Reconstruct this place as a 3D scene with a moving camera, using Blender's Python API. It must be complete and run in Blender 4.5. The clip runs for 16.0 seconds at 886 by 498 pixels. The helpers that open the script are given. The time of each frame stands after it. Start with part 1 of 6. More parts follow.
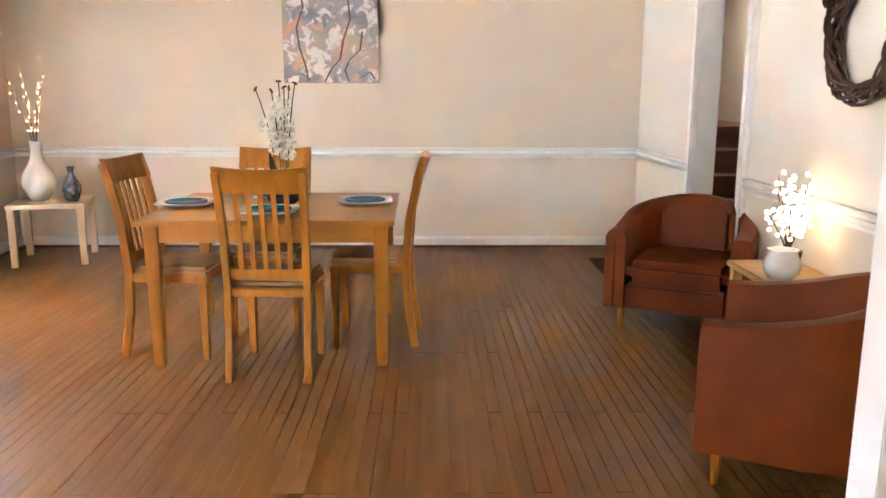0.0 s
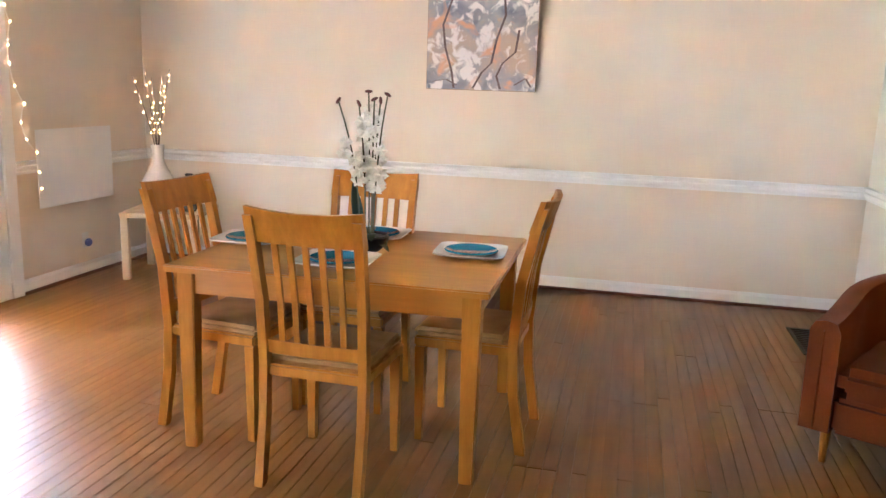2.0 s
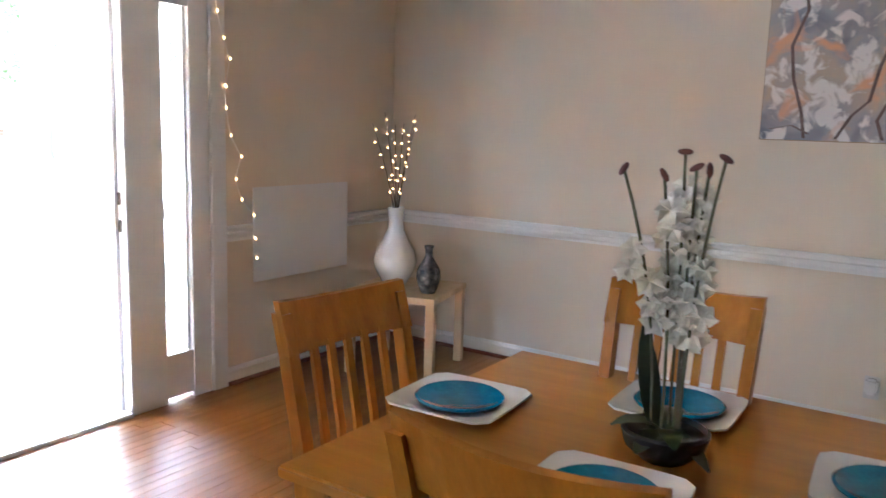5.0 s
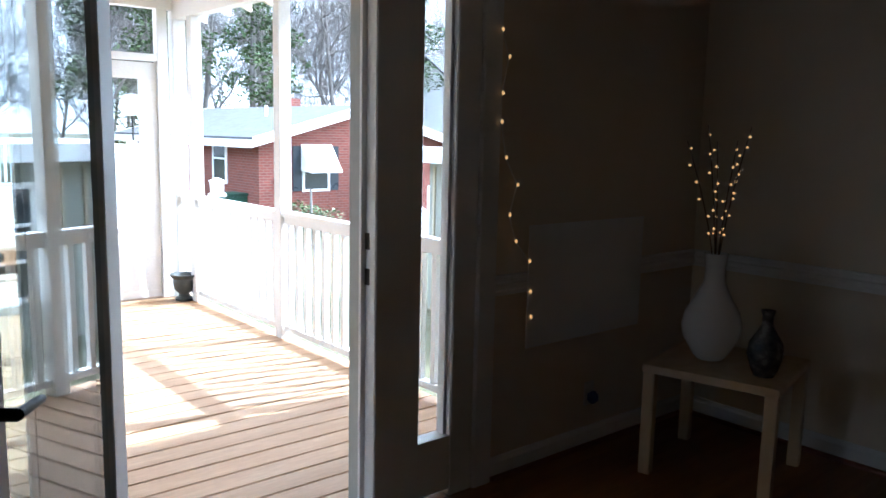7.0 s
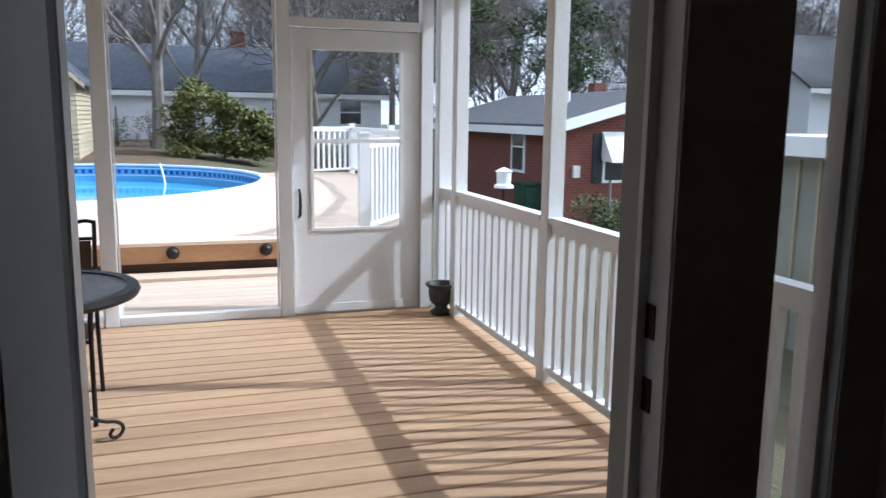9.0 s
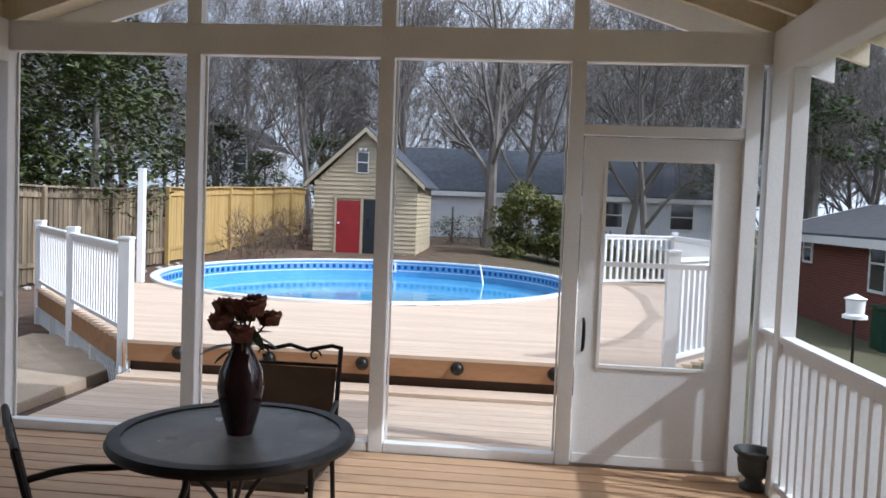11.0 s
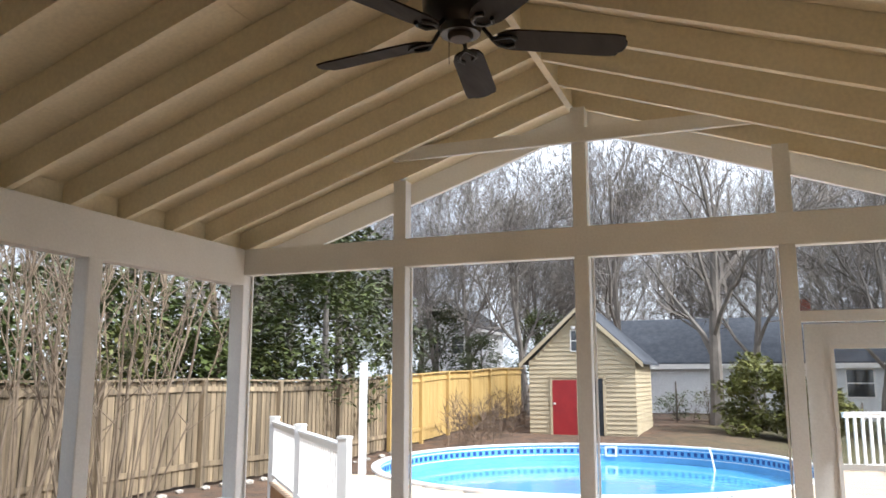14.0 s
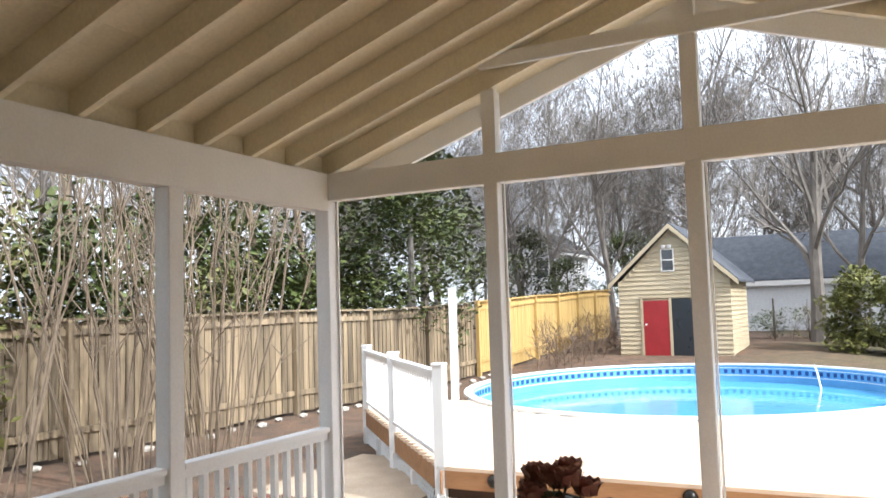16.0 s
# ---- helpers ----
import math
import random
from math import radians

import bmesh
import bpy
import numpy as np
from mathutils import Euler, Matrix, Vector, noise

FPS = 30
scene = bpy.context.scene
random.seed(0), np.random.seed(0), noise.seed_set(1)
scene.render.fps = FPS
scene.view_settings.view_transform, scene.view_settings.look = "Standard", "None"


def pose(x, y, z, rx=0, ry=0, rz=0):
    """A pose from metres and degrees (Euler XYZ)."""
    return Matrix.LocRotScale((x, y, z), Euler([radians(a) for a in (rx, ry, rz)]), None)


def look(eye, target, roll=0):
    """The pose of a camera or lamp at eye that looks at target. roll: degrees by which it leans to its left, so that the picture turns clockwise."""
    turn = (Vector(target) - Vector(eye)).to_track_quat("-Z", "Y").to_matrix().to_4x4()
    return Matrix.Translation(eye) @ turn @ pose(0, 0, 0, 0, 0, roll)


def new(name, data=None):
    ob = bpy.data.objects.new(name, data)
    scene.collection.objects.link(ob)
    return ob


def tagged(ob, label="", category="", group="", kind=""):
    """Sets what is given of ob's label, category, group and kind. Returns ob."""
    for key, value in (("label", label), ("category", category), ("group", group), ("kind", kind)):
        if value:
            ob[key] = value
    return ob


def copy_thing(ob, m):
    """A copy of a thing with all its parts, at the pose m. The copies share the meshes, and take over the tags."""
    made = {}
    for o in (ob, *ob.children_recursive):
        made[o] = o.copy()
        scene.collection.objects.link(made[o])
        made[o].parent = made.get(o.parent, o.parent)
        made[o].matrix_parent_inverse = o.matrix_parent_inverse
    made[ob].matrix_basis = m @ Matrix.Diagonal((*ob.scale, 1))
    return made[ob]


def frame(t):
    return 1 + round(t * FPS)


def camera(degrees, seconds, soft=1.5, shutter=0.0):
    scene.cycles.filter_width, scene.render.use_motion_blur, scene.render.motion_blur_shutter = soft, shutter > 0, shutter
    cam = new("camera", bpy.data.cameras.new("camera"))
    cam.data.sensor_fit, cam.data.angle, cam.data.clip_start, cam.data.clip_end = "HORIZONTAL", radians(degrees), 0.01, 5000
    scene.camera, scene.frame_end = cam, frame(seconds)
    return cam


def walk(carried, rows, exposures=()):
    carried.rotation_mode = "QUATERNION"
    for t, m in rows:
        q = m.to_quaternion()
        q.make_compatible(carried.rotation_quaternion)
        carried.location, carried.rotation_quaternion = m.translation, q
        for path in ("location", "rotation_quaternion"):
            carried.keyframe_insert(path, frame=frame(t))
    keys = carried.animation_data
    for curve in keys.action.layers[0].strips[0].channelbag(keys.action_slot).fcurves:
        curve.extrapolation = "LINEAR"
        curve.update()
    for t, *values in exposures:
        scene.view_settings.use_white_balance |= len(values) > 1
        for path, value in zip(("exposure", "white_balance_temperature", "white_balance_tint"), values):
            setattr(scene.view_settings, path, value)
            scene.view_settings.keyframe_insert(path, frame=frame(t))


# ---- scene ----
cam = camera(58.5, 16.0, soft=1.5, shutter=0.2)
PATH = [
    (0, (3.577, -6.915, 1.364), (3.613, -4.955, 0.972), 0.2),
    (0.5, (3.703, -6.637, 1.389), (3.606, -4.683, 0.972), 0.9),
    (1, (3.76, -6.296, 1.389), (3.593, -4.36, 0.914), -0.3),
    (1.5, (3.756, -6.01, 1.41), (3.597, -4.06, 0.998), -1.1),
    (2, (3.841, -5.757, 1.433), (3.4, -3.847, 1.035), 1.9),
    (2.5, (3.857, -5.503, 1.415), (3.415, -3.606, 0.962), 1.9),
    (3, (3.805, -5.232, 1.423), (3.422, -3.314, 1.004), 1.6),
    (3.5, (3.733, -5.016, 1.41), (3.279, -3.131, 0.92), 1.6),
    (4, (3.636, -4.73, 1.424), (2.897, -2.933, 0.949), 3.2),
    (4.5, (3.49, -4.494, 1.43), (2.497, -2.803, 1.038), 3.0),
    (5, (3.288, -4.265, 1.451), (2.189, -2.623, 1.14), 1.8),
    (5.2, (3.21, -4.201, 1.452), (2.016, -2.626, 1.148), 1.8),
    (7.3, (2.138, -3.567, 1.450), (0.563, -2.378, 1.146), -0.5),
    (7.5, (2.037, -3.512, 1.462), (0.414, -2.395, 1.125), -1.6),
    (8, (1.748, -3.290, 1.452), (0.065, -2.284, 1.066), 0.6),
    (8.5, (1.351, -2.970, 1.410), (-0.410, -2.104, 1.020), -2.0),
    (9, (1.095, -2.788, 1.400), (-0.780, -2.170, 1.070), 0.7),
    (9.5, (0.846, -2.673, 1.391), (-1.064, -2.2, 1.031), 2.1),
    (10, (0.58, -2.613, 1.42), (-1.359, -2.311, 1.035), -0.4),
    (10.2, (0.513, -2.574, 1.431), (-1.447, -2.456, 1.054), -0.1),
    (12.3, (0.294, -2.32, 1.634), (-1.669, -2.691, 1.733), 2.1),
    (12.5, (0.311, -2.326, 1.614), (-1.647, -2.7, 1.78), 0.9),
    (13, (0.294, -2.321, 1.675), (-1.65, -2.73, 1.907), 1.5),
    (13.5, (0.31, -2.33, 1.677), (-1.582, -2.921, 1.941), 0.0),
    (14, (0.313, -2.325, 1.68), (-1.527, -3.038, 2.007), -0.0),
    (14.5, (0.334, -2.321, 1.69), (-1.438, -3.153, 2.102), -0.2),
    (15, (0.208, -2.434, 1.717), (-1.514, -3.374, 2.093), -0.5),
    (15.5, (0.098, -2.538, 1.725), (-1.660, -3.440, 2.027), -2.2),
    (16, (0.021, -2.539, 1.664), (-1.754, -3.448, 1.812), -1.8),
]
walk(cam, [(t, look(eye, target, roll)) for t, eye, target, roll in PATH],
     exposures=[(0, 7.9, 5250, 10), (3.5, 7.95, 4950, 9), (4.5, 7.4, 4850, 8), (5.2, 6.6, 4800, 8), (7.3, 2.75, 4800, 3), (7.8, 2.25, 4850, 4), (8.4, 1.65, 5000, 5), (9.0, 1.1, 5150, 6), (9.5, 0.8, 5250, 8), (10.2, 0.6, 5300, 9), (12.3, 0.92, 5700, 8), (13.5, 1.22, 5850, 8), (14.5, 1.45, 5950, 7), (16, 1.55, 5950, 7)])

# ---------------------------------------------------------------- sky, sun, lamps
world = bpy.data.worlds.new("sky")
scene.world = world
world.use_nodes = True
nt = world.node_tree
sky = nt.nodes.new("ShaderNodeTexSky")
sky.sky_type, sky.sun_disc = "NISHITA", False
sky.sun_elevation, sky.sun_rotation = radians(40), radians(13)
sky.air_density, sky.dust_density, sky.ozone_density = 0.45, 9.0, 0.3
# thin bright cloud over the whole sky, with blue showing between
_geo = nt.nodes.new("ShaderNodeTexCoord")
_cl = nt.nodes.new("ShaderNodeTexNoise")
_cl.inputs["Scale"].default_value, _cl.inputs["Detail"].default_value = 3.2, 6
nt.links.new(_geo.outputs["Generated"], _cl.inputs[0])
_cr = nt.nodes.new("ShaderNodeMapRange")
_cr.inputs[1].default_value, _cr.inputs[2].default_value, _cr.inputs[3].default_value, _cr.inputs[4].default_value = .36, .60, .35, .95
nt.links.new(_cl.outputs[0], _cr.inputs[0])
_cm = nt.nodes.new("ShaderNodeMix")
_cm.data_type = "RGBA"
_cm.inputs[7].default_value = (5.6, 5.75, 6.0, 1)
nt.links.new(_cr.outputs[0], _cm.inputs[0])
nt.links.new(sky.outputs[0], _cm.inputs[6])
nt.links.new(_cm.outputs[2], nt.nodes["Background"].inputs[0])
nt.nodes["Background"].inputs[1].default_value = 0.15
sun = new("sun", bpy.data.lights.new("sun", "SUN"))
sun.data.energy, sun.data.angle, sun.data.color = 2.1, radians(0.8), (1, .965, .91)
sun.matrix_world = look((0, 0, 20), (-0.25, -1.07, 20 - 0.92))


def area(name, m, sx, sy, watts, col):
    ob = new(name, bpy.data.lights.new(name, "AREA"))
    ob.data.shape, ob.data.size, ob.data.size_y, ob.data.energy, ob.data.color = "RECTANGLE", sx, sy, watts, col
    ob.matrix_world = m
    return ob


# added fill: acts as daylight from an unseen, assumed window
area("window_light", look((-.08, -7.25, 1.48), (3.0, -5.6, 1.3)), 1.2, 1.1, 0.15, (.95, .97, 1))
# added unseen fill that brightens the stairs; no fixture belongs to it
area("hall_lamp_light", look((6.0, .3, 2.40), (6.0, .3, 0)), 0.3, 0.3, 0.05, (1, .82, .6))

# ---------------------------------------------------------------- helpers
B = bmesh.new


def box(bm, x0, x1, y0, y1, z0, z1, bev=0.0, m=None):
    t = Matrix.LocRotScale(((x0 + x1) / 2, (y0 + y1) / 2, (z0 + z1) / 2), None, (abs(x1 - x0), abs(y1 - y0), abs(z1 - z0)))
    r = bmesh.ops.create_cube(bm, size=1, matrix=m @ t if m is not None else t)
    if bev:
        bmesh.ops.bevel(bm, geom=list({e for v in r["verts"] for e in v.link_edges}), offset=bev, segments=2, affect="EDGES")
    return bm


def tube(bm, pts, radii, sides=8, caps=True):
    """A round bar along a line of points."""
    pts = [Vector(p) for p in pts]
    if not isinstance(radii, (list, tuple)):
        radii = [radii] * len(pts)
    rings, ref = [], None
    for i, p in enumerate(pts):
        d = (pts[min(i + 1, len(pts) - 1)] - pts[max(i - 1, 0)]).normalized()
        if ref is None or abs(ref.dot(d)) > 0.95:
            ref = d.orthogonal()
        u = (ref - d * ref.dot(d)).normalized()
        ref, v = u, d.cross(u)
        rings.append([bm.verts.new(p + (u * math.cos(2 * math.pi * k / sides) + v * math.sin(2 * math.pi * k / sides)) * radii[i]) for k in range(sides)])
    for a, b in zip(rings, rings[1:]):
        for k in range(sides):
            bm.faces.new((a[k], a[(k + 1) % sides], b[(k + 1) % sides], b[k]))
    if caps:
        bm.faces.new(rings[0][::-1])
        bm.faces.new(rings[-1])
    return bm


def lathe(bm, prof, seg=32, at=(0, 0, 0)):
    """Turns a profile of (radius, height) pairs round the upright axis."""
    rings = []
    for r, z in prof:
        if r < 1e-5:
            rings.append([bm.verts.new((at[0], at[1], at[2] + z))])
        else:
            rings.append([bm.verts.new((at[0] + r * math.cos(2 * math.pi * k / seg), at[1] + r * math.sin(2 * math.pi * k / seg), at[2] + z)) for k in range(seg)])
    for a, b in zip(rings, rings[1:]):
        for k in range(seg):
            k2 = (k + 1) % seg
            if len(a) == 1 and len(b) > 1:
                bm.faces.new((a[0], b[k2], b[k]))
            elif len(b) == 1 and len(a) > 1:
                bm.faces.new((a[k], a[k2], b[0]))
            elif len(a) > 1:
                bm.faces.new((a[k], a[k2], b[k2], b[k]))
    return bm


def eased(pts):
    """The same line with its corners cut twice."""
    pts = [Vector(p) for p in pts]
    for _ in range(2):
        cut = [pts[0]]
        for a, b in zip(pts, pts[1:]):
            cut += [a.lerp(b, .25), a.lerp(b, .75)]
        pts = cut + [pts[-1]]
    return pts


def prism(bm, poly, depth, m):
    """A flat outline (x, y) pushed out along z by depth, laid at m."""
    lo = [bm.verts.new(m @ Vector((x, y, 0))) for x, y in poly]
    hi = [bm.verts.new(m @ Vector((x, y, depth))) for x, y in poly]
    bm.faces.new(lo[::-1])
    bm.faces.new(hi)
    for k in range(len(poly)):
        j = (k + 1) % len(poly)
        bm.faces.new((lo[k], lo[j], hi[j], hi[k]))
    return bm


def mesh(name, bm, mat, smooth=False):
    bmesh.ops.recalc_face_normals(bm, faces=bm.faces)
    me = bpy.data.meshes.new(name)
    bm.to_mesh(me)
    bm.free()
    if smooth:
        me.shade_smooth()
        me.set_sharp_from_angle(angle=radians(40))
    me.materials.append(mat)
    return me


def part(name, bm, mat, parent=None, label="", smooth=False):
    ob = new(name, mesh(name, bm, mat, smooth))
    if parent is not None:
        ob.parent = parent
    return tagged(ob, label)


def piece(name, me, parent, m):
    ob = new(name, me)
    ob.parent = parent
    ob.matrix_local = m
    return ob


def thing(name, label, category, group="", kind="", m=None):
    ob = new(name)
    ob.empty_display_size = 0.1
    if m is not None:
        ob.matrix_world = m
    return tagged(ob, label, category, group, kind)


def single(name, bm, mat, label, category, group="", smooth=False):
    return tagged(part(name, bm, mat, None, "", smooth), label, category, group)


def structure(name, bm, mat, label="", category="wall"):
    return tagged(part(name, bm, mat), label, category, "", "structure")


# ---------------------------------------------------------------- materials
def mat(name, c1, c2=None, scale=(3, 3, 3), rough=0.5, fine=60.0, bump=0.15, metal=0.0, rnd=0.0, fleck=0.25, spec=0.5, rvar=0.12, dist=0.004, coat=0.0):
    m = bpy.data.materials.new(name)
    m.use_nodes = True
    n, l = m.node_tree.nodes, m.node_tree.links
    b = n["Principled BSDF"]
    c2 = c2 or tuple(v * 0.8 for v in c1)
    tc = n.new("ShaderNodeTexCoord")
    mp = n.new("ShaderNodeMapping")
    mp.inputs["Scale"].default_value = scale
    l.new(tc.outputs["Object"], mp.inputs[0])
    big = n.new("ShaderNodeTexNoise")
    big.inputs["Scale"].default_value, big.inputs["Detail"].default_value = 1.0, 4
    small = n.new("ShaderNodeTexNoise")
    small.inputs["Scale"].default_value, small.inputs["Detail"].default_value = fine / max(scale), 3
    oi = n.new("ShaderNodeObjectInfo")
    off = n.new("ShaderNodeVectorMath")
    off.operation = "MULTIPLY_ADD"
    cmb = n.new("ShaderNodeCombineXYZ")
    l.new(oi.outputs["Random"], cmb.inputs[0])
    l.new(oi.outputs["Random"], cmb.inputs[2])
    l.new(cmb.outputs[0], off.inputs[0])
    off.inputs[1].default_value = (37, 0, 91)
    l.new(mp.outputs[0], off.inputs[2])
    l.new(off.outputs[0], big.inputs[0])
    l.new(off.outputs[0], small.inputs[0])
    ramp = n.new("ShaderNodeValToRGB")
    ramp.color_ramp.elements[0].position, ramp.color_ramp.elements[1].position = 0.32, 0.68
    ramp.color_ramp.elements[0].color, ramp.color_ramp.elements[1].color = (*c1, 1), (*c2, 1)
    l.new(big.outputs[0], ramp.inputs[0])
    hsv = n.new("ShaderNodeHueSaturation")
    l.new(ramp.outputs[0], hsv.inputs["Color"])
    val = n.new("ShaderNodeMath")
    val.operation = "MULTIPLY_ADD"
    l.new(small.outputs[0], val.inputs[0])
    val.inputs[1].default_value, val.inputs[2].default_value = fleck * 2, 1 - fleck
    val2 = n.new("ShaderNodeMath")
    val2.operation = "MULTIPLY_ADD"
    l.new(oi.outputs["Random"], val2.inputs[0])
    val2.inputs[1].default_value = rnd
    l.new(val.outputs[0], val2.inputs[2])
    sub = n.new("ShaderNodeMath")
    sub.operation = "SUBTRACT"
    l.new(val2.outputs[0], sub.inputs[0])
    sub.inputs[1].default_value = rnd / 2
    l.new(sub.outputs[0], hsv.inputs["Value"])
    l.new(hsv.outputs[0], b.inputs["Base Color"])
    r = n.new("ShaderNodeMath")
    r.operation = "MULTIPLY_ADD"
    l.new(big.outputs[0], r.inputs[0])
    r.inputs[1].default_value, r.inputs[2].default_value = rvar * 2, rough - rvar
    l.new(r.outputs[0], b.inputs["Roughness"])
    b.inputs["Metallic"].default_value = metal
    b.inputs["Specular IOR Level"].default_value = spec
    b.inputs["Coat Weight"].default_value = coat
    if bump:
        bp = n.new("ShaderNodeBump")
        bp.inputs["Strength"].default_value, bp.inputs["Distance"].default_value = bump, dist
        l.new(small.outputs[0], bp.inputs["Height"])
        l.new(bp.outputs[0], b.inputs["Normal"])
    return m


def glow(name, col, strength):
    m = bpy.data.materials.new(name)
    m.use_nodes = True
    b = m.node_tree.nodes["Principled BSDF"]
    b.inputs["Base Color"].default_value = (*col, 1)
    b.inputs["Emission Color"].default_value = (*col, 1)
    b.inputs["Emission Strength"].default_value = strength
    return m


def glass(name, col=(1, 1, 1), rough=0.0, power=4.0):
    m = bpy.data.materials.new(name)
    m.use_nodes = True
    n, l = m.node_tree.nodes, m.node_tree.links
    n.remove(n["Principled BSDF"])
    tr, gl, mx, fr = n.new("ShaderNodeBsdfTransparent"), n.new("ShaderNodeBsdfGlossy"), n.new("ShaderNodeMixShader"), n.new("ShaderNodeLayerWeight")
    tr.inputs[0].default_value = (*col, 1)
    gl.inputs["Roughness"].default_value = rough
    fr.inputs[0].default_value = 0.5
    pw, sc = n.new("ShaderNodeMath"), n.new("ShaderNodeMath")
    pw.operation, sc.operation = "POWER", "MULTIPLY_ADD"
    l.new(fr.outputs["Facing"], pw.inputs[0])
    pw.inputs[1].default_value = power
    l.new(pw.outputs[0], sc.inputs[0])
    sc.inputs[1].default_value, sc.inputs[2].default_value = 0.9, 0.045
    l.new(sc.outputs[0], mx.inputs[0])
    l.new(tr.outputs[0], mx.inputs[1])
    l.new(gl.outputs[0], mx.inputs[2])
    l.new(mx.outputs[0], n["Material Output"].inputs[0])
    return m


WALL = mat("beige_wall_paint", (.71, .62, .505), (.68, .59, .48), (.7, .7, .7), .75, 160, .06, fleck=.03, rvar=.04)
WALLW = mat("pale_wall_paint", (.72, .68, .61), (.69, .65, .58), (.7, .7, .7), .75, 160, .06, fleck=.03, rvar=.04)
TRIM = mat("white_trim_paint", (.80, .79, .77), (.76, .75, .73), (2, 2, 2), .38, 90, .05, fleck=.04)
CEIL = mat("ceiling_paint", (.78, .77, .74), None, (1, 1, 1), .85, 120, .1, fleck=.04)
OAK = mat("oak_strip_floor", (.20, .078, .012), (.155, .058, .009), (18, 1.2, 18), .40, 220, .07, rnd=.12, fleck=.16, rvar=.07, dist=.002, spec=.36)
JOINT = mat("strip_joint", (.15, .060, .010), None, (4, 4, 4), .7)
# near-black brown: the shade beneath the decks is put into the colour
UNDERSHADE = mat("floor_joint", (.06, .028, .012), None, (4, 4, 4), .7)
MAPLE = mat("honey_maple", (.46, .185, .014), (.35, .132, .010), (22, 22, 2.5), .36, 160, .06, rnd=.10, fleck=.14, dist=.002, spec=.22)
MAPLETOP = mat("honey_maple_top", (.50, .205, .015), (.42, .165, .011), (2.2, 24, 24), .30, 160, 0, fleck=.08, rvar=.03, coat=.15, spec=.35)
CUSHION = mat("beige_seat_fabric", (.46, .26, .095), (.37, .20, .07), (9, 9, 9), .9, 500, .4, fleck=.35)
BIRCH = mat("pale_birch", (.60, .44, .27), (.52, .37, .21), (14, 14, 2), .45, 120, .06, fleck=.12)
LEATHER = mat("russet_leather", (.19, .042, .005), (.125, .026, .003), (4, 4, 4), .45, 240, .3, fleck=.2, rvar=.1, dist=.003, spec=.14)
PINEY = mat("side_table_oak", (.48, .27, .09), (.40, .21, .06), (3, 18, 18), .35, 120, .06, fleck=.14)
CERAMIC = mat("white_ceramic", (.80, .79, .77), (.76, .75, .73), (3, 3, 3), .18, 40, .02, fleck=.03, rvar=.05)
BLUEGLAZE = mat("turquoise_glaze", (.02, .19, .33), (.015, .14, .26), (20, 20, 20), .12, 120, .1, fleck=.25, rvar=.05)
DARKVASE = mat("mottled_dark_vase", (.03, .035, .045), (.14, .13, .12), (26, 26, 26), .25, 90, .3, fleck=.4)
PETAL = mat("cream_petal", (.70, .66, .52), (.74, .71, .62), (20, 20, 20), .6, 120, .1, fleck=.12)
BUD = mat("maroon_bud", (.09, .022, .02), (.14, .045, .03), (30, 30, 30), .6)
STEM = mat("plant_stem", (.10, .075, .04), (.07, .09, .035), (30, 30, 8), .6)
LEAFDARK = mat("dark_leaf", (.022, .04, .018), (.04, .06, .02), (16, 16, 16), .4, 90, .2)
BLACKPOT = mat("black_pot", (.012, .012, .012), (.02, .018, .016), (10, 10, 10), .4)
TWIG = mat("brown_twig", (.055, .03, .018), (.09, .05, .03), (30, 30, 10), .8)
BULB = glow("warm_bulb", (1, .50, .16), .09)
TREEBULB = glow("tree_bulb", (1, .72, .36), .04)
OUTLET = mat("outlet_plastic", (.72, .70, .66), None, (5, 5, 5), .4, 40, 0)
BLUEPLASTIC = mat("blue_plastic", (.05, .07, .22), None, (9, 9, 9), .4)
GRILLE = mat("dark_floor_grille", (.035, .025, .018), (.05, .035, .025), (9, 9, 9), .5, 80, .2, metal=.6)
STAIR = mat("stair_wood", (.17, .055, .022), (.12, .036, .014), (14, 2, 14), .35, 120, .08)
CANVASEDGE = mat("canvas_edge", (.35, .25, .15), None, (8, 8, 8), .8, 300, .3)
PORCHPAINT = mat("porch_white_paint", (.80, .80, .79), (.74, .74, .73), (2.5, 2.5, 2.5), .55, 70, .2, rnd=.06, fleck=.10)
RAFTERPAINT = mat("cream_rafter_paint", (.76, .69, .52), (.69, .62, .46), (2.2, 2.2, 2.2), .6, 50, .25, rnd=.08, fleck=.16)
VINYL = mat("white_vinyl", (.80, .80, .79), (.77, .77, .76), (3, 3, 3), .35, 60, .04, fleck=.03)
DECK = mat("stained_deck_board", (.50, .325, .185), (.41, .255, .14), (9, 1.0, 9), .6, 90, .3, rnd=.14, fleck=.22)
POOLDECK = mat("weathered_pool_deck", (.62, .485, .365), (.54, .41, .30), (9, 1.0, 9), .65, 90, .3, rnd=.12, fleck=.2)
CEDAR = mat("riser_cedar", (.36, .19, .085), (.28, .14, .06), (9, 1, 9), .6, 90, .3, rnd=.1)
DARKMETAL = mat("black_iron", (.015, .014, .013), (.025, .022, .02), (20, 20, 20), .42, 160, .2, metal=.5)
SLING = mat("brown_sling", (.11, .07, .042), (.08, .05, .03), (9, 9, 9), .8, 420, .5, fleck=.35)
TABLEGLASS = mat("frosted_table_glass", (.16, .17, .17), (.22, .23, .23), (6, 6, 6), .22, 300, .4, fleck=.15, spec=.7)
PLUMVASE = mat("plum_glaze", (.035, .010, .014), (.022, .008, .01), (7, 7, 7), .12, 50, .03)
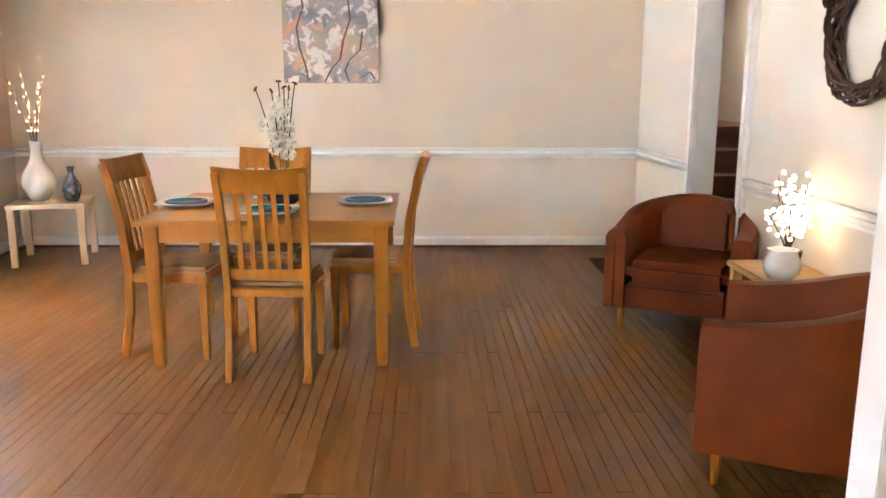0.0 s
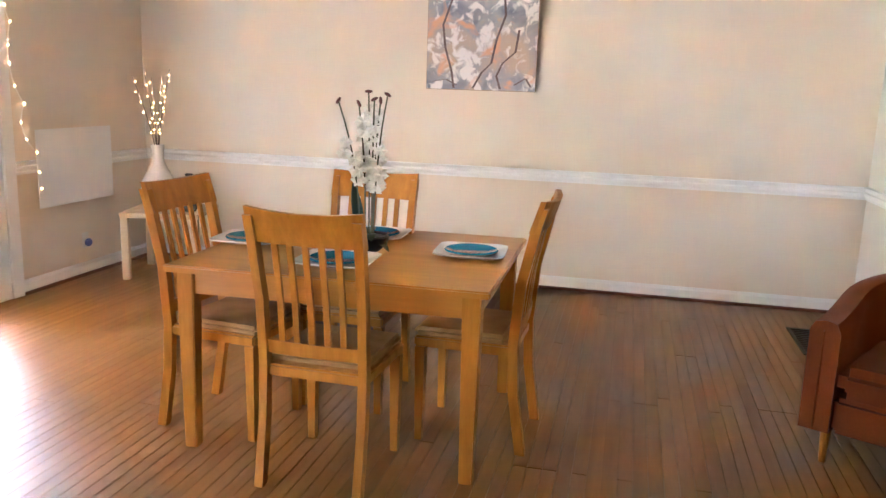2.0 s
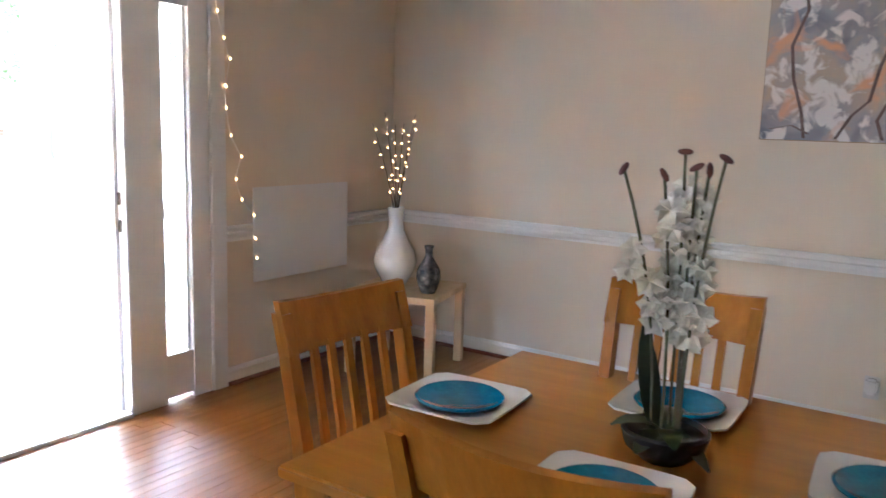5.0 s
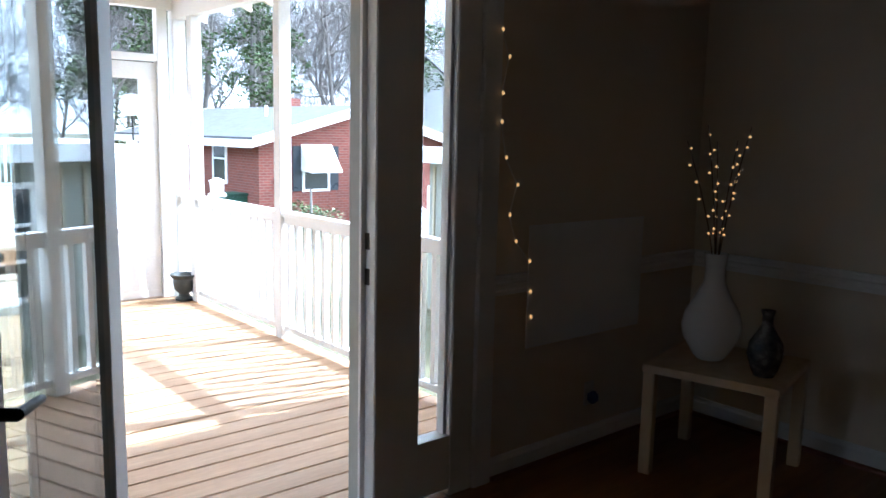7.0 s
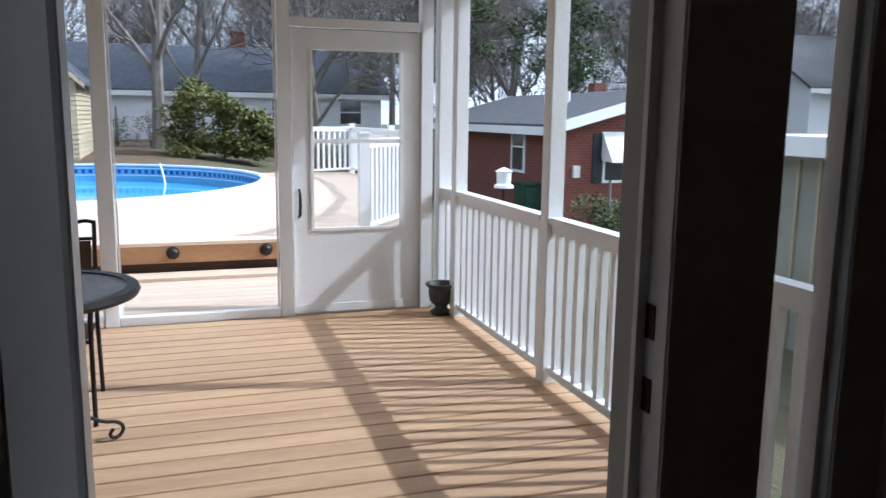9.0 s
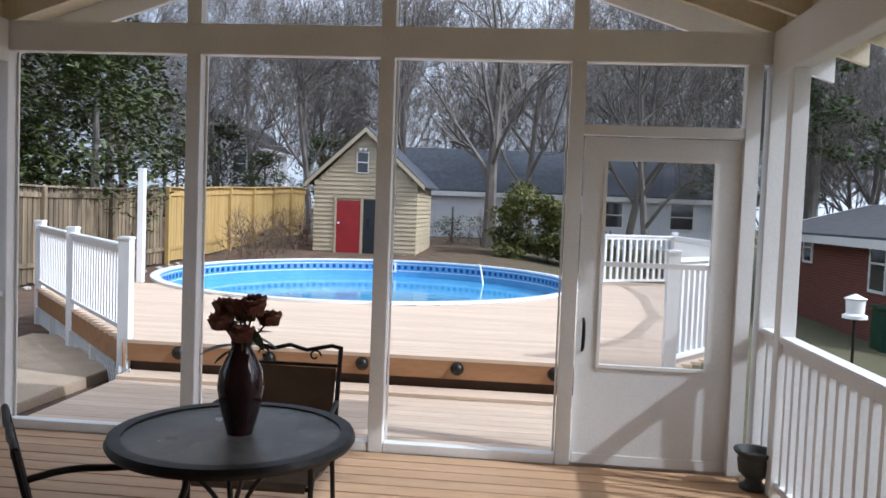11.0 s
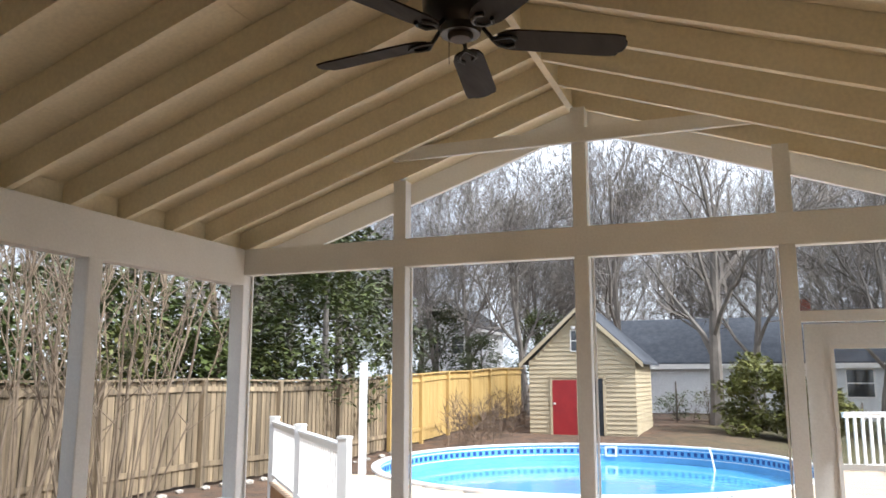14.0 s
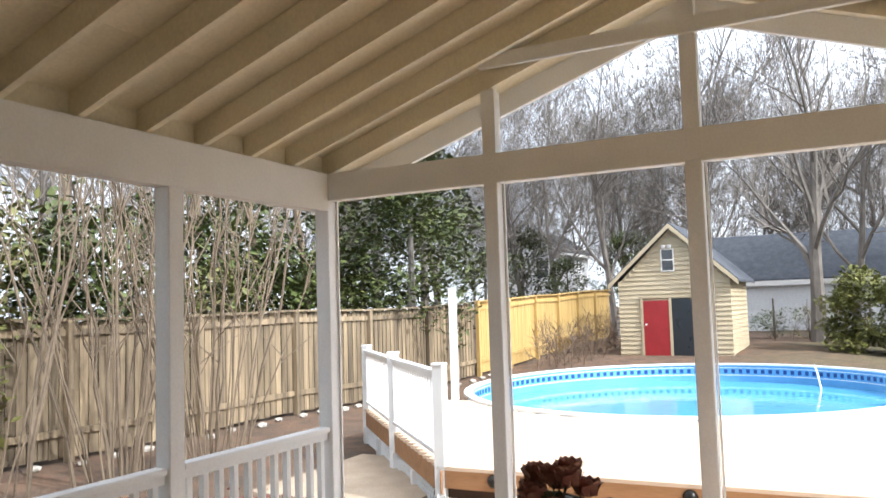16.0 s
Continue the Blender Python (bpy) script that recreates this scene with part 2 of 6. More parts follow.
ROSE = mat("dusty_rose", (.20, .065, .05), (.32, .15, .10), (22, 22, 22), .7, 120, .3)
FANDARK = mat("dark_fan_metal", (.012, .011, .010), (.02, .018, .016), (9, 9, 9), .35, 80, .05, metal=.4)
FANBLADE = mat("dark_walnut_blade", (.022, .016, .012), (.014, .010, .008), (3, 20, 20), .6, 90, .1, spec=.2)
PLANTER = mat("green_black_planter", (.03, .036, .034), (.05, .055, .05), (12, 12, 12), .5)
FENCE = mat("weathered_fence", (.26, .20, .125), (.10, .076, .05), (9, 9, .55), .85, 60, .4, rnd=.75, fleck=.4)
YFENCE = mat("new_yellow_fence", (.46, .32, .12), (.39, .26, .09), (12, 12, .8), .8, 60, .3, rnd=.16, fleck=.2)
SIDING = mat("tan_clapboard", (.43, .365, .25), (.39, .33, .22), (2, 2, 2), .6, 40, .1, rnd=.06, fleck=.08)
REDDOOR = mat("red_door_paint", (.27, .016, .02), (.23, .012, .016), (3, 3, 3), .4, 60, .05)
DARKDOOR = mat("dark_door_paint", (.015, .02, .026), None, (3, 3, 3), .3)
SHINGLE = mat("blue_grey_shingle", (.045, .052, .068), (.075, .083, .10), (4, 4, 4), .9, 14, .5, fleck=.3)
GREYSHINGLE = mat("grey_shingle", (.05, .05, .055), (.08, .08, .085), (4, 4, 4), .9, 14, .5, fleck=.3)
WHITEHOUSE = mat("white_house_paint", (.76, .77, .78), (.70, .71, .73), (1, 1, 1), .6, 20, .1)
DARKGLASS = mat("dark_window_glass", (.03, .035, .042), None, (2, 2, 2), .08, 20, 0, spec=.8)
POOLBLUE = mat("pool_liner", (.14, .36, .62), (.11, .31, .57), (2, 2, 2), .35, 20, .03)
POOLDOT = mat("liner_dots", (.012, .05, .22), None, (3, 3, 3), .4)
BARK = mat("grey_bark", (.20, .178, .158), (.13, .115, .102), (5, 5, 2), .9, 40, .5, rnd=.3, fleck=.3)
CRAPE = mat("pale_smooth_bark", (.19, .145, .10), (.12, .09, .062), (9, 9, 3), .7, 50, .3, rnd=.3)
EVERGREEN = mat("evergreen_leaf", (.030, .042, .010), (.080, .096, .022), (2.2, 2.2, 2.2), .55, 20, 0, rnd=.3, fleck=.45)
BROADLEAF = mat("glossy_broadleaf", (.030, .046, .010), (.085, .110, .022), (2.2, 2.2, 2.2), .55, 20, 0, rnd=.2, fleck=.45)
PINE = mat("pine_needles", (.05, .085, .025), (.085, .12, .032), (1.2, 1.2, 1.2), .7, 8, 0, rnd=.3, fleck=.4)
STRAW = mat("pine_straw", (.22, .115, .06), (.15, .085, .048), (1.5, 1.5, 1.5), .95, 40, .6)
STONE = mat("edging_stone", (.42, .39, .34), (.30, .28, .25), (5, 5, 5), .9, 30, .5, rnd=.3)
FLOWERRED = mat("red_azalea", (.30, .06, .05), (.22, .09, .05), (8, 8, 8), .8)
GREENBIN = mat("green_bin", (.012, .055, .03), None, (3, 3, 3), .5)
CONCRETE = mat("sandy_step", (.42, .33, .24), (.36, .28, .20), (3, 3, 3), .85, 40, .3)
OLIVE = mat("olive_bush_leaf", (.085, .095, .022), (.15, .15, .04), (2.2, 2.2, 2.2), .55, 20, 0, rnd=.2, fleck=.45)
DRYTWIG = mat("dry_brush", (.17, .12, .085), (.10, .075, .055), (5, 5, 5), .9, 40, .3, rnd=.4)
OUTTRIM = mat("aged_outer_trim", (.40, .405, .36), (.33, .335, .295), (3, 3, .8), .6, 60, .15, fleck=.12)
GLASS = glass("clear_glass")
DOORGLASS = glass("door_glass", (.80, .88, .88), 0.0, 2.6)

# lighter film, half see-through: stands in for reflected light on the wall
LIGHTPATCH = bpy.data.materials.new("translucent_sheet")
LIGHTPATCH.use_nodes = True
_n, _l = LIGHTPATCH.node_tree.nodes, LIGHTPATCH.node_tree.links
_mx, _tr = _n.new("ShaderNodeMixShader"), _n.new("ShaderNodeBsdfTransparent")
_mx.inputs[0].default_value = 0.78
_n["Principled BSDF"].inputs["Base Color"].default_value = (.93, .93, .94, 1)
_n["Principled BSDF"].inputs["Roughness"].default_value = 0.35
_l.new(_tr.outputs[0], _mx.inputs[1])
_l.new(_n["Principled BSDF"].outputs[0], _mx.inputs[2])
_l.new(_mx.outputs[0], _n["Material Output"].inputs[0])

# water: blue body, still surface with faint ripples
WATER = mat("pool_water", (.09, .33, .60), (.12, .40, .66), (.8, .8, .8), .06, 5, .12, fleck=.06, rvar=.0, dist=.02)

# brick with courses
BRICK = bpy.data.materials.new("red_brick")
BRICK.use_nodes = True
_n, _l = BRICK.node_tree.nodes, BRICK.node_tree.links
_tc, _bt, _mp = _n.new("ShaderNodeTexCoord"), _n.new("ShaderNodeTexBrick"), _n.new("ShaderNodeVectorMath")
_sep, _cmb, _add = _n.new("ShaderNodeSeparateXYZ"), _n.new("ShaderNodeCombineXYZ"), _n.new("ShaderNodeMath")
_l.new(_tc.outputs["Object"], _sep.inputs[0])
_l.new(_sep.outputs[0], _add.inputs[0])
_l.new(_sep.outputs[1], _add.inputs[1])
_l.new(_add.outputs[0], _cmb.inputs[0])
_l.new(_sep.outputs[2], _cmb.inputs[1])
_l.new(_cmb.outputs[0], _bt.inputs[0])
for _k, _v in (("Scale", 1.0), ("Brick Width", .21), ("Row Height", .075), ("Mortar Size", .008)):
    _bt.inputs[_k].default_value = _v
_bt.inputs["Color1"].default_value, _bt.inputs["Color2"].default_value, _bt.inputs["Mortar"].default_value = (.17, .045, .028, 1), (.125, .034, .022, 1), (.17, .10, .08, 1)
_l.new(_bt.outputs[0], _n["Principled BSDF"].inputs["Base Color"])
_n["Principled BSDF"].inputs["Roughness"].default_value = 0.9

# ground: straw-covered earth on one side, thin winter grass on the other
GROUND = bpy.data.materials.new("yard_ground")
GROUND.use_nodes = True
_n, _l = GROUND.node_tree.nodes, GROUND.node_tree.links
_tc, _sep = _n.new("ShaderNodeTexCoord"), _n.new("ShaderNodeSeparateXYZ")
_l.new(_tc.outputs["Object"], _sep.inputs[0])
_nb, _ns, _nf = _n.new("ShaderNodeTexNoise"), _n.new("ShaderNodeTexNoise"), _n.new("ShaderNodeTexNoise")
for _t, _s in ((_nb, .25), (_ns, 2.5), (_nf, 22)):
    _t.inputs["Scale"].default_value, _t.inputs["Detail"].default_value = _s, 5
    _l.new(_tc.outputs["Object"], _t.inputs[0])
_ma = _n.new("ShaderNodeMath")
_ma.operation = "MULTIPLY_ADD"
_l.new(_nb.outputs[0], _ma.inputs[0])
_ma.inputs[1].default_value = 9
_l.new(_sep.outputs[1], _ma.inputs[2])
_mr = _n.new("ShaderNodeMapRange")
_mr.inputs[1].default_value, _mr.inputs[2].default_value = -1, 4
_l.new(_ma.outputs[0], _mr.inputs[0])
_r1, _r2 = _n.new("ShaderNodeValToRGB"), _n.new("ShaderNodeValToRGB")
for _r, _a, _b in ((_r1, (.145, .085, .052), (.075, .052, .036)), (_r2, (.062, .068, .026), (.11, .09, .048))):
    _r.color_ramp.elements[0].color, _r.color_ramp.elements[1].color = (*_a, 1), (*_b, 1)
    _r.color_ramp.elements[0].position, _r.color_ramp.elements[1].position = .35, .65
    _l.new((_ns if _r is _r1 else _nf).outputs[0], _r.inputs[0])
_mx = _n.new("ShaderNodeMix")
_mx.data_type = "RGBA"
_l.new(_mr.outputs[0], _mx.inputs[0])
_l.new(_r1.outputs[0], _mx.inputs[6])
_l.new(_r2.outputs[0], _mx.inputs[7])
_l.new(_mx.outputs[2], _n["Principled BSDF"].inputs["Base Color"])
_n["Principled BSDF"].inputs["Roughness"].default_value = 0.95
_bp = _n.new("ShaderNodeBump")
_bp.inputs["Strength"].default_value, _bp.inputs["Distance"].default_value = .8, .04
_l.new(_nf.outputs[0], _bp.inputs["Height"])
_l.new(_bp.outputs[0], _n["Principled BSDF"].inputs["Normal"])

# painted canvas: soft grey-lavender ground, pale blossoms, peach patches
ART = bpy.data.materials.new("blossom_painting")
ART.use_nodes = True
_n, _l = ART.node_tree.nodes, ART.node_tree.links
_tc, _na, _nb2, _nc = _n.new("ShaderNodeTexCoord"), _n.new("ShaderNodeTexNoise"), _n.new("ShaderNodeTexNoise"), _n.new("ShaderNodeTexNoise")
for _t, _s in ((_na, 3.2), (_nb2, 11.0), (_nc, 5.0)):
    _t.inputs["Scale"].default_value, _t.inputs["Detail"].default_value, _t.inputs["Distortion"].default_value = _s, 3, .8
    _l.new(_tc.outputs["Object"], _t.inputs[0])
_ra, _rb, _rc = _n.new("ShaderNodeValToRGB"), _n.new("ShaderNodeValToRGB"), _n.new("ShaderNodeValToRGB")
for _r, _t, _p in ((_ra, _na, ((.35, (.17, .19, .24)), (.5, (.34, .33, .36)), (.65, (.46, .37, .30)))), (_rb, _nb2, ((.50, (0, 0, 0)), (.60, (1, 1, 1)))), (_rc, _nc, ((.58, (0, 0, 0)), (.68, (1, 1, 1))))):
    _l.new(_t.outputs[0], _r.inputs[0])
    for _i, (_pos, _c) in enumerate(_p):
        _e = _r.color_ramp.elements[_i] if _i < 2 else _r.color_ramp.elements.new(_pos)
        _e.position, _e.color = _pos, (*_c, 1)
_m1, _m2 = _n.new("ShaderNodeMix"), _n.new("ShaderNodeMix")
_m1.data_type = _m2.data_type = "RGBA"
_l.new(_rb.outputs[0], _m1.inputs[0])
_l.new(_ra.outputs[0], _m1.inputs[6])
_m1.inputs[7].default_value = (.74, .70, .68, 1)
_l.new(_rc.outputs[0], _m2.inputs[0])
_l.new(_m1.outputs[2], _m2.inputs[6])
_m2.inputs[7].default_value = (.66, .36, .22, 1)
_l.new(_m2.outputs[2], _n["Principled BSDF"].inputs["Base Color"])
_n["Principled BSDF"].inputs["Roughness"].default_value = .7
BRANCHPAINT = mat("painted_branch", (.10, .065, .06), (.17, .12, .12), (12, 12, 12), .7)

# ================================================================ the room: shell
RH = 2.44
structure("subfloor", box(B(), -.15, 7.0, -9.0, 3.2, -.12, -.012), JOINT, "dark joints under the strip floor", "floor")
structure("wall_art", box(B(), -.15, 5.53, 0, .15, 0, RH), WALL, "beige painted dining room wall with chair rail")
w = B()
box(w, -.15, 0, -1.45, 0, 0, RH)
# the gap from y -7.9 to -6.6 is an unseen opening added for daylight
box(w, -.15, 0, -6.6, -3.54, 0, RH)
box(w, -.15, 0, -9.0, -7.9, 0, RH)
box(w, -.15, 0, -7.9, -6.6, 0, .88)
box(w, -.15, 0, -7.9, -6.6, 2.08, RH)
box(w, -.15, 0, -3.54, -1.45, 2.10, RH)
structure("wall_door", w, WALL, "beige painted wall around the glazed entry")
structure("ceiling", box(B(), -.15, 7.0, -9.0, 3.2, RH, RH + .15), CEIL, "plain white ceiling", "ceiling")
w = B()
box(w, 5.4, 5.53, -1.5, 0, 0, RH)
box(w, 5.4, 5.53, -5.07, -2.32, 0, RH)
box(w, 5.4, 5.53, -2.32, -1.5, 2.05, RH)
structure("wall_stair", w, WALLW, "pale wall with the opening to the stairs")
structure("wall_stub", box(B(), 4.74, 5.4, -5.07, -4.96, 0, RH), WALLW, "short wall return beside the armchair")
structure("wall_hall", box(B(), 6.55, 6.65, -9.0, 3.2, 0, RH), WALL, "tan stair hall wall")
structure("wall_hall_end", box(B(), 5.53, 6.55, 2.6, 2.7, 0, RH), WALL, "tan stair hall end wall")
structure("wall_hall_side", box(B(), 5.43, 5.53, .15, 2.6, 0, RH), WALL, "tan stair hall side wall")
structure("wall_back", box(B(), -.15, 6.55, -9.1, -9.0, 0, RH), WALL, "plain beige wall behind the dining room")


def moulding(name, pts, prof, label, cat):
    """A run of trim: prof is (out from wall, height) pairs, swept between two points; out is to the left of the way."""
    a, b = Vector(pts[0]), Vector(pts[1])
    d = (b - a).normalized()
    o = Vector((-d.y, d.x, 0))
    bm = B()
    ra = [bm.verts.new(a + o * u + Vector((0, 0, h))) for u, h in prof]
    rb = [bm.verts.new(b + o * u + Vector((0, 0, h))) for u, h in prof]
    for k in range(len(prof)):
        j = (k + 1) % len(prof)
        bm.faces.new((ra[k], ra[j], rb[j], rb[k]))
    bm.faces.new(ra[::-1])
    bm.faces.new(rb)
    return structure(name, bm, TRIM, label, cat)


RAILP = [(0, .795), (.012, .795), (.014, .812), (.024, .822), (.026, .84), (.018, .848), (.02, .862), (.032, .868), (.032, .88), (0, .88)]
BASEP = [(0, 0), (.016, 0), (.016, .075), (.011, .085), (.008, .098), (0, .098)]
SHOEP = [(.0165, .002), (.034, .002), (.033, .012), (.026, .019), (.0165, .021)]
for nm, a, b in (("art", (5.4, 0, 0), (0, 0, 0)), ("door", (0, 0, 0), (0, -1.45, 0)), ("stair", (5.4, -1.39, 0), (5.4, 0, 0)), ("stair_near", (5.4, -4.96, 0), (5.4, -2.43, 0)), ("stub", (4.74, -4.96, 0), (5.4, -4.96, 0)), ("door_near", (0, -3.54, 0), (0, -9, 0))):
    if nm == "stub":
        a, b = b, a
    moulding("trim_rail_" + nm, (a, b), RAILP, "white moulded chair rail on the wall", "chair rail")
    moulding("baseboard_" + nm, (a, b), BASEP, "white painted baseboard along the floor", "baseboard")
    q = moulding("trim_shoe_" + nm, (a, b), SHOEP, "dark wood shoe moulding along the floor", "shoe moulding")
    q.data.materials[0] = STAIR
# casing round the stair opening and the wall end
for nm, y0, y1 in (("left", -1.5, -1.39), ("right", -2.43, -2.32)):
    w = box(B(), 5.375, 5.4, y0, y1, 0, 2.15, .004)
    box(w, 5.362, 5.376, y0 + .012, y0 + .03, 0, 2.15)
    structure("trim_casing_" + nm, w, TRIM, "white moulded door casing", "casing")
structure("trim_casing_head", box(B(), 5.375, 5.4, -2.32, -1.5, 2.05, 2.15), TRIM, "white moulded door casing head", "casing")
structure("trim_jamb_far", box(B(), 5.4, 5.54, -1.504, -1.496, 0, 2.05), TRIM, "white opening jamb", "jamb")
structure("trim_jamb_near", box(B(), 5.4, 5.54, -2.324, -2.316, 0, 2.05), TRIM, "white opening jamb", "jamb")
structure("trim_stub_end", box(B(), 4.715, 4.745, -5.085, -4.945, 0, RH, .004), TRIM, "white casing on the wall end", "casing")

# stairs in the hall
st = thing("staircase", "dark brown wooden staircase rising between tan walls", "stairs")
st["kind"] = "structure"
for i in range(6):
    y = -1.55 + i * .26
    part("riser", box(B(), 5.54, 6.54, y, y + .02, i * .18, i * .18 + .155), STAIR, st)
    part("tread", box(B(), 5.54, 6.54, y - .025, y + .26, i * .18 + .155, i * .18 + .18, .006), STAIR, st)
part("landing", box(B(), 5.54, 6.54, .012, 2.6, 1.055, 1.08), STAIR, st)
single("newel_cap", box(box(B(), 5.60, 5.70, -.17, -.07, 1.08, 1.18), 5.585, 5.715, -.185, -.055, 1.18, 1.215, .01), TRIM, "white painted stair post on the upper step", "stair post")

# ================================================================ glazed entry
FX0, FX1 = -.065, .012
en = thing("entry_frame", "white painted door frame with two narrow sidelights", "door frame")
en["kind"] = "structure"
for y0, y1 in ((-1.67, -1.55), (-2.04, -1.83), (-3.16, -2.925), (-3.54, -3.34)):
    b = box(B(), FX0, FX1, y0, y1, 0, 2.10, .004)
    part("mullion", b, TRIM, en)
part("head", box(B(), FX0, FX1 - .002, -3.54, -1.55, 2.04, 2.10), TRIM, en)
part("casing", box(B(), 0, .026, -1.55, -1.452, 0, 2.12, .004), TRIM, en)
for y0, y1 in ((-1.83, -1.67), (-3.34, -3.16)):
    part("bottom_panel", box(B(), FX0, FX1 - .004, y0, y1, .03, .255), TRIM, en)
    part("top_panel", box(B(), FX0, FX1 - .004, y0, y1, 1.98, 2.04), TRIM, en)
    for a, c in ((y0, y0 + .014), (y1 - .014, y1)):
        part("glazing_bead", box(B(), -.055, -.015, a, c, .255, 1.98), TRIM, en)
    g = part("sidelight_pane", box(B(), -.038, -.032, y0 + .002, y1 - .002, .255, 1.98), GLASS, en, "clear glass sidelight pane")
    g.visible_shadow = False
part("threshold", box(B(), -.19, .03, -2.95, -2.04, -.01, .018, .005), OUTLET, en, "pale metal threshold")
for z in (.90, 1.03):
    part("strike_plate", box(B(), -.05, -.025, -2.043, -2.037, z, z + .06), GRILLE, en, "dark metal strike plate")
b = B()
box(b, -.064, -.05, -2.06, -2.028, 0, 2.04)
part("stop", b, TRIM, en)

part("outer_jamb", box(B(), -.175, FX0 - .001, -3.15, -2.958, -.03, 2.12, .004), OUTTRIM, en, "grey-green outer jamb")
for x0, x1 in ((-.172, -.148), (-.110, -.098)):
    part("jamb_stop", box(B(), x0, x1, -2.959, -2.947, -.02, 2.10, .003), OUTTRIM, en)
part("outer_jamb", box(B(), -.175, FX0 - .001, -2.03, -1.88, -.03, 2.12, .004), OUTTRIM, en, "grey-green outer jamb")

leaf_ang = -34
lf = thing("entry_door", "white full-glass entry door standing open into the room", "door", m=pose(.02, -2.95, .02, 0, 0, leaf_ang))
LW, LH = .86, 2.0
for x0, x1 in ((0, .11), (LW - .11, LW)):
    part("stile", box(B(), x0, x1, -.022, .022, 0, LH, .003), TRIM, lf)
part("bottom_rail", box(B(), .11, LW - .11, -.021, .021, 0, .24), TRIM, lf)
part("top_rail", box(B(), .11, LW - .11, -.021, .021, LH - .12, LH), TRIM, lf)
g = part("door_pane", box(B(), .108, LW - .108, -.006, .006, .238, LH - .118), DOORGLASS, lf, "clear door glass")
g.visible_shadow = False
lev = part("lever_handle", tube(tube(B(), [(LW - .055, .02, .90), (LW - .055, .07, .90)], .013, 10), [(LW - .055, .068, .90), (LW - .12, .07, .898), (LW - .17, .066, .892)], [.012, .010, .009], 10), DARKMETAL, lf, "dark lever handle", True)
part("deadbolt", lathe(B(), [(0, 0), (.028, 0), (.028, .012), (.015, .018), (0, .018)], 20, (0, 0, 0)), DARKMETAL, lf, "dark deadbolt rose", True).matrix_local = pose(LW - .055, .022, 1.04, -90, 0, 0)
for z in (.25, 1.0, 1.75):
    part("hinge", tube(B(), [(-.006, .0, z), (-.006, .0, z + .1)], .007, 8), GRILLE, lf)

# string of lights down the frame
sl = thing("string_lights", "thin wire of small warm bulbs hanging down the door casing", "string lights")
zs = [1.98, 1.85, 1.75, 1.61, 1.50, 1.36, 1.25, 1.13, 1.02, .93, .80, .69]
ys = [-1.51, -1.47, -1.43, -1.46, -1.46, -1.43, -1.36, -1.40, -1.36, -1.275, -1.265, -1.255]
wire = [(.034, -1.52, 2.10)]
for z, y in zip(zs, ys):
    wire.append((.034, y, z))
    part("bulb", lathe(B(), [(0, -.008), (.005, -.004), (.006, .002), (.003, .008), (0, .01)], 10, (.04, y, z)), BULB, sl)
part("wire", tube(B(), wire, .0016, 5), TRIM, sl)
# thin pale box that paints the reflected light patch beside the door
single("wall_sheet", box(B(), .034, .037, -1.28, -.50, .555, 1.08), LIGHTPATCH, "patch of reflected light over the wall and rail, made as a pale film", "plastic sheet").visible_shadow = False
ol = thing("wall_outlet", "white wall outlet with a blue plug-in freshener", "outlet")
part("cover", box(B(), 0, .006, -.84, -.77, .20, .315, .003), OUTLET, ol)
part("plug", box(B(), .006, .05, -.83, -.78, .215, .27, .012), BLUEPLASTIC, ol, "blue plug-in")
ol = thing("wall_outlet", "white wall outlet with a white plug-in night light", "outlet")
part("cover", box(B(), 2.94, 3.01, -.006, 0, .19, .305, .003), OUTLET, ol)
part("plug", box(B(), 2.945, 3.005, -.05, -.006, .22, .30, .012), CERAMIC, ol, "white plug-in")

# ================================================================ dining set
tb = thing("dining_table", "square honey maple dining table set for four", "table", m=pose(2.78, -2.625, 0, 0, 0, .8))
TX, TY = .625, .54
part("tabletop", box(B(), -TX, TX, -TY, TY, .722, .75, .006), MAPLETOP, tb)
for x in (-TX + .035, TX - .105):
    for y in (-TY + .035, TY - .105):
        b = B()
        r = bmesh.ops.create_cube(b, size=1, matrix=Matrix.LocRotScale((x + .035, y + .035, .361), None, (.07, .07, .722)))
        for v in r["verts"]:
            if v.co.z < .1:
                v.co.x += (x + .035 - v.co.x) * .28
                v.co.y += (y + .035 - v.co.y) * .28
        bmesh.ops.bevel(b, geom=b.edges[:], offset=.004, segments=2, affect="EDGES")
        part("leg", b, MAPLE, tb)
for y in (-TY + .05, TY - .07):
    part("apron", box(B(), -TX + .105, TX - .105, y, y + .02, .635, .722), MAPLETOP, tb)
for x in (-TX + .05, TX - .07):
    part("apron", box(B(), x, x + .02, -TY + .105, TY - .105, .635, .722), MAPLETOP, tb)


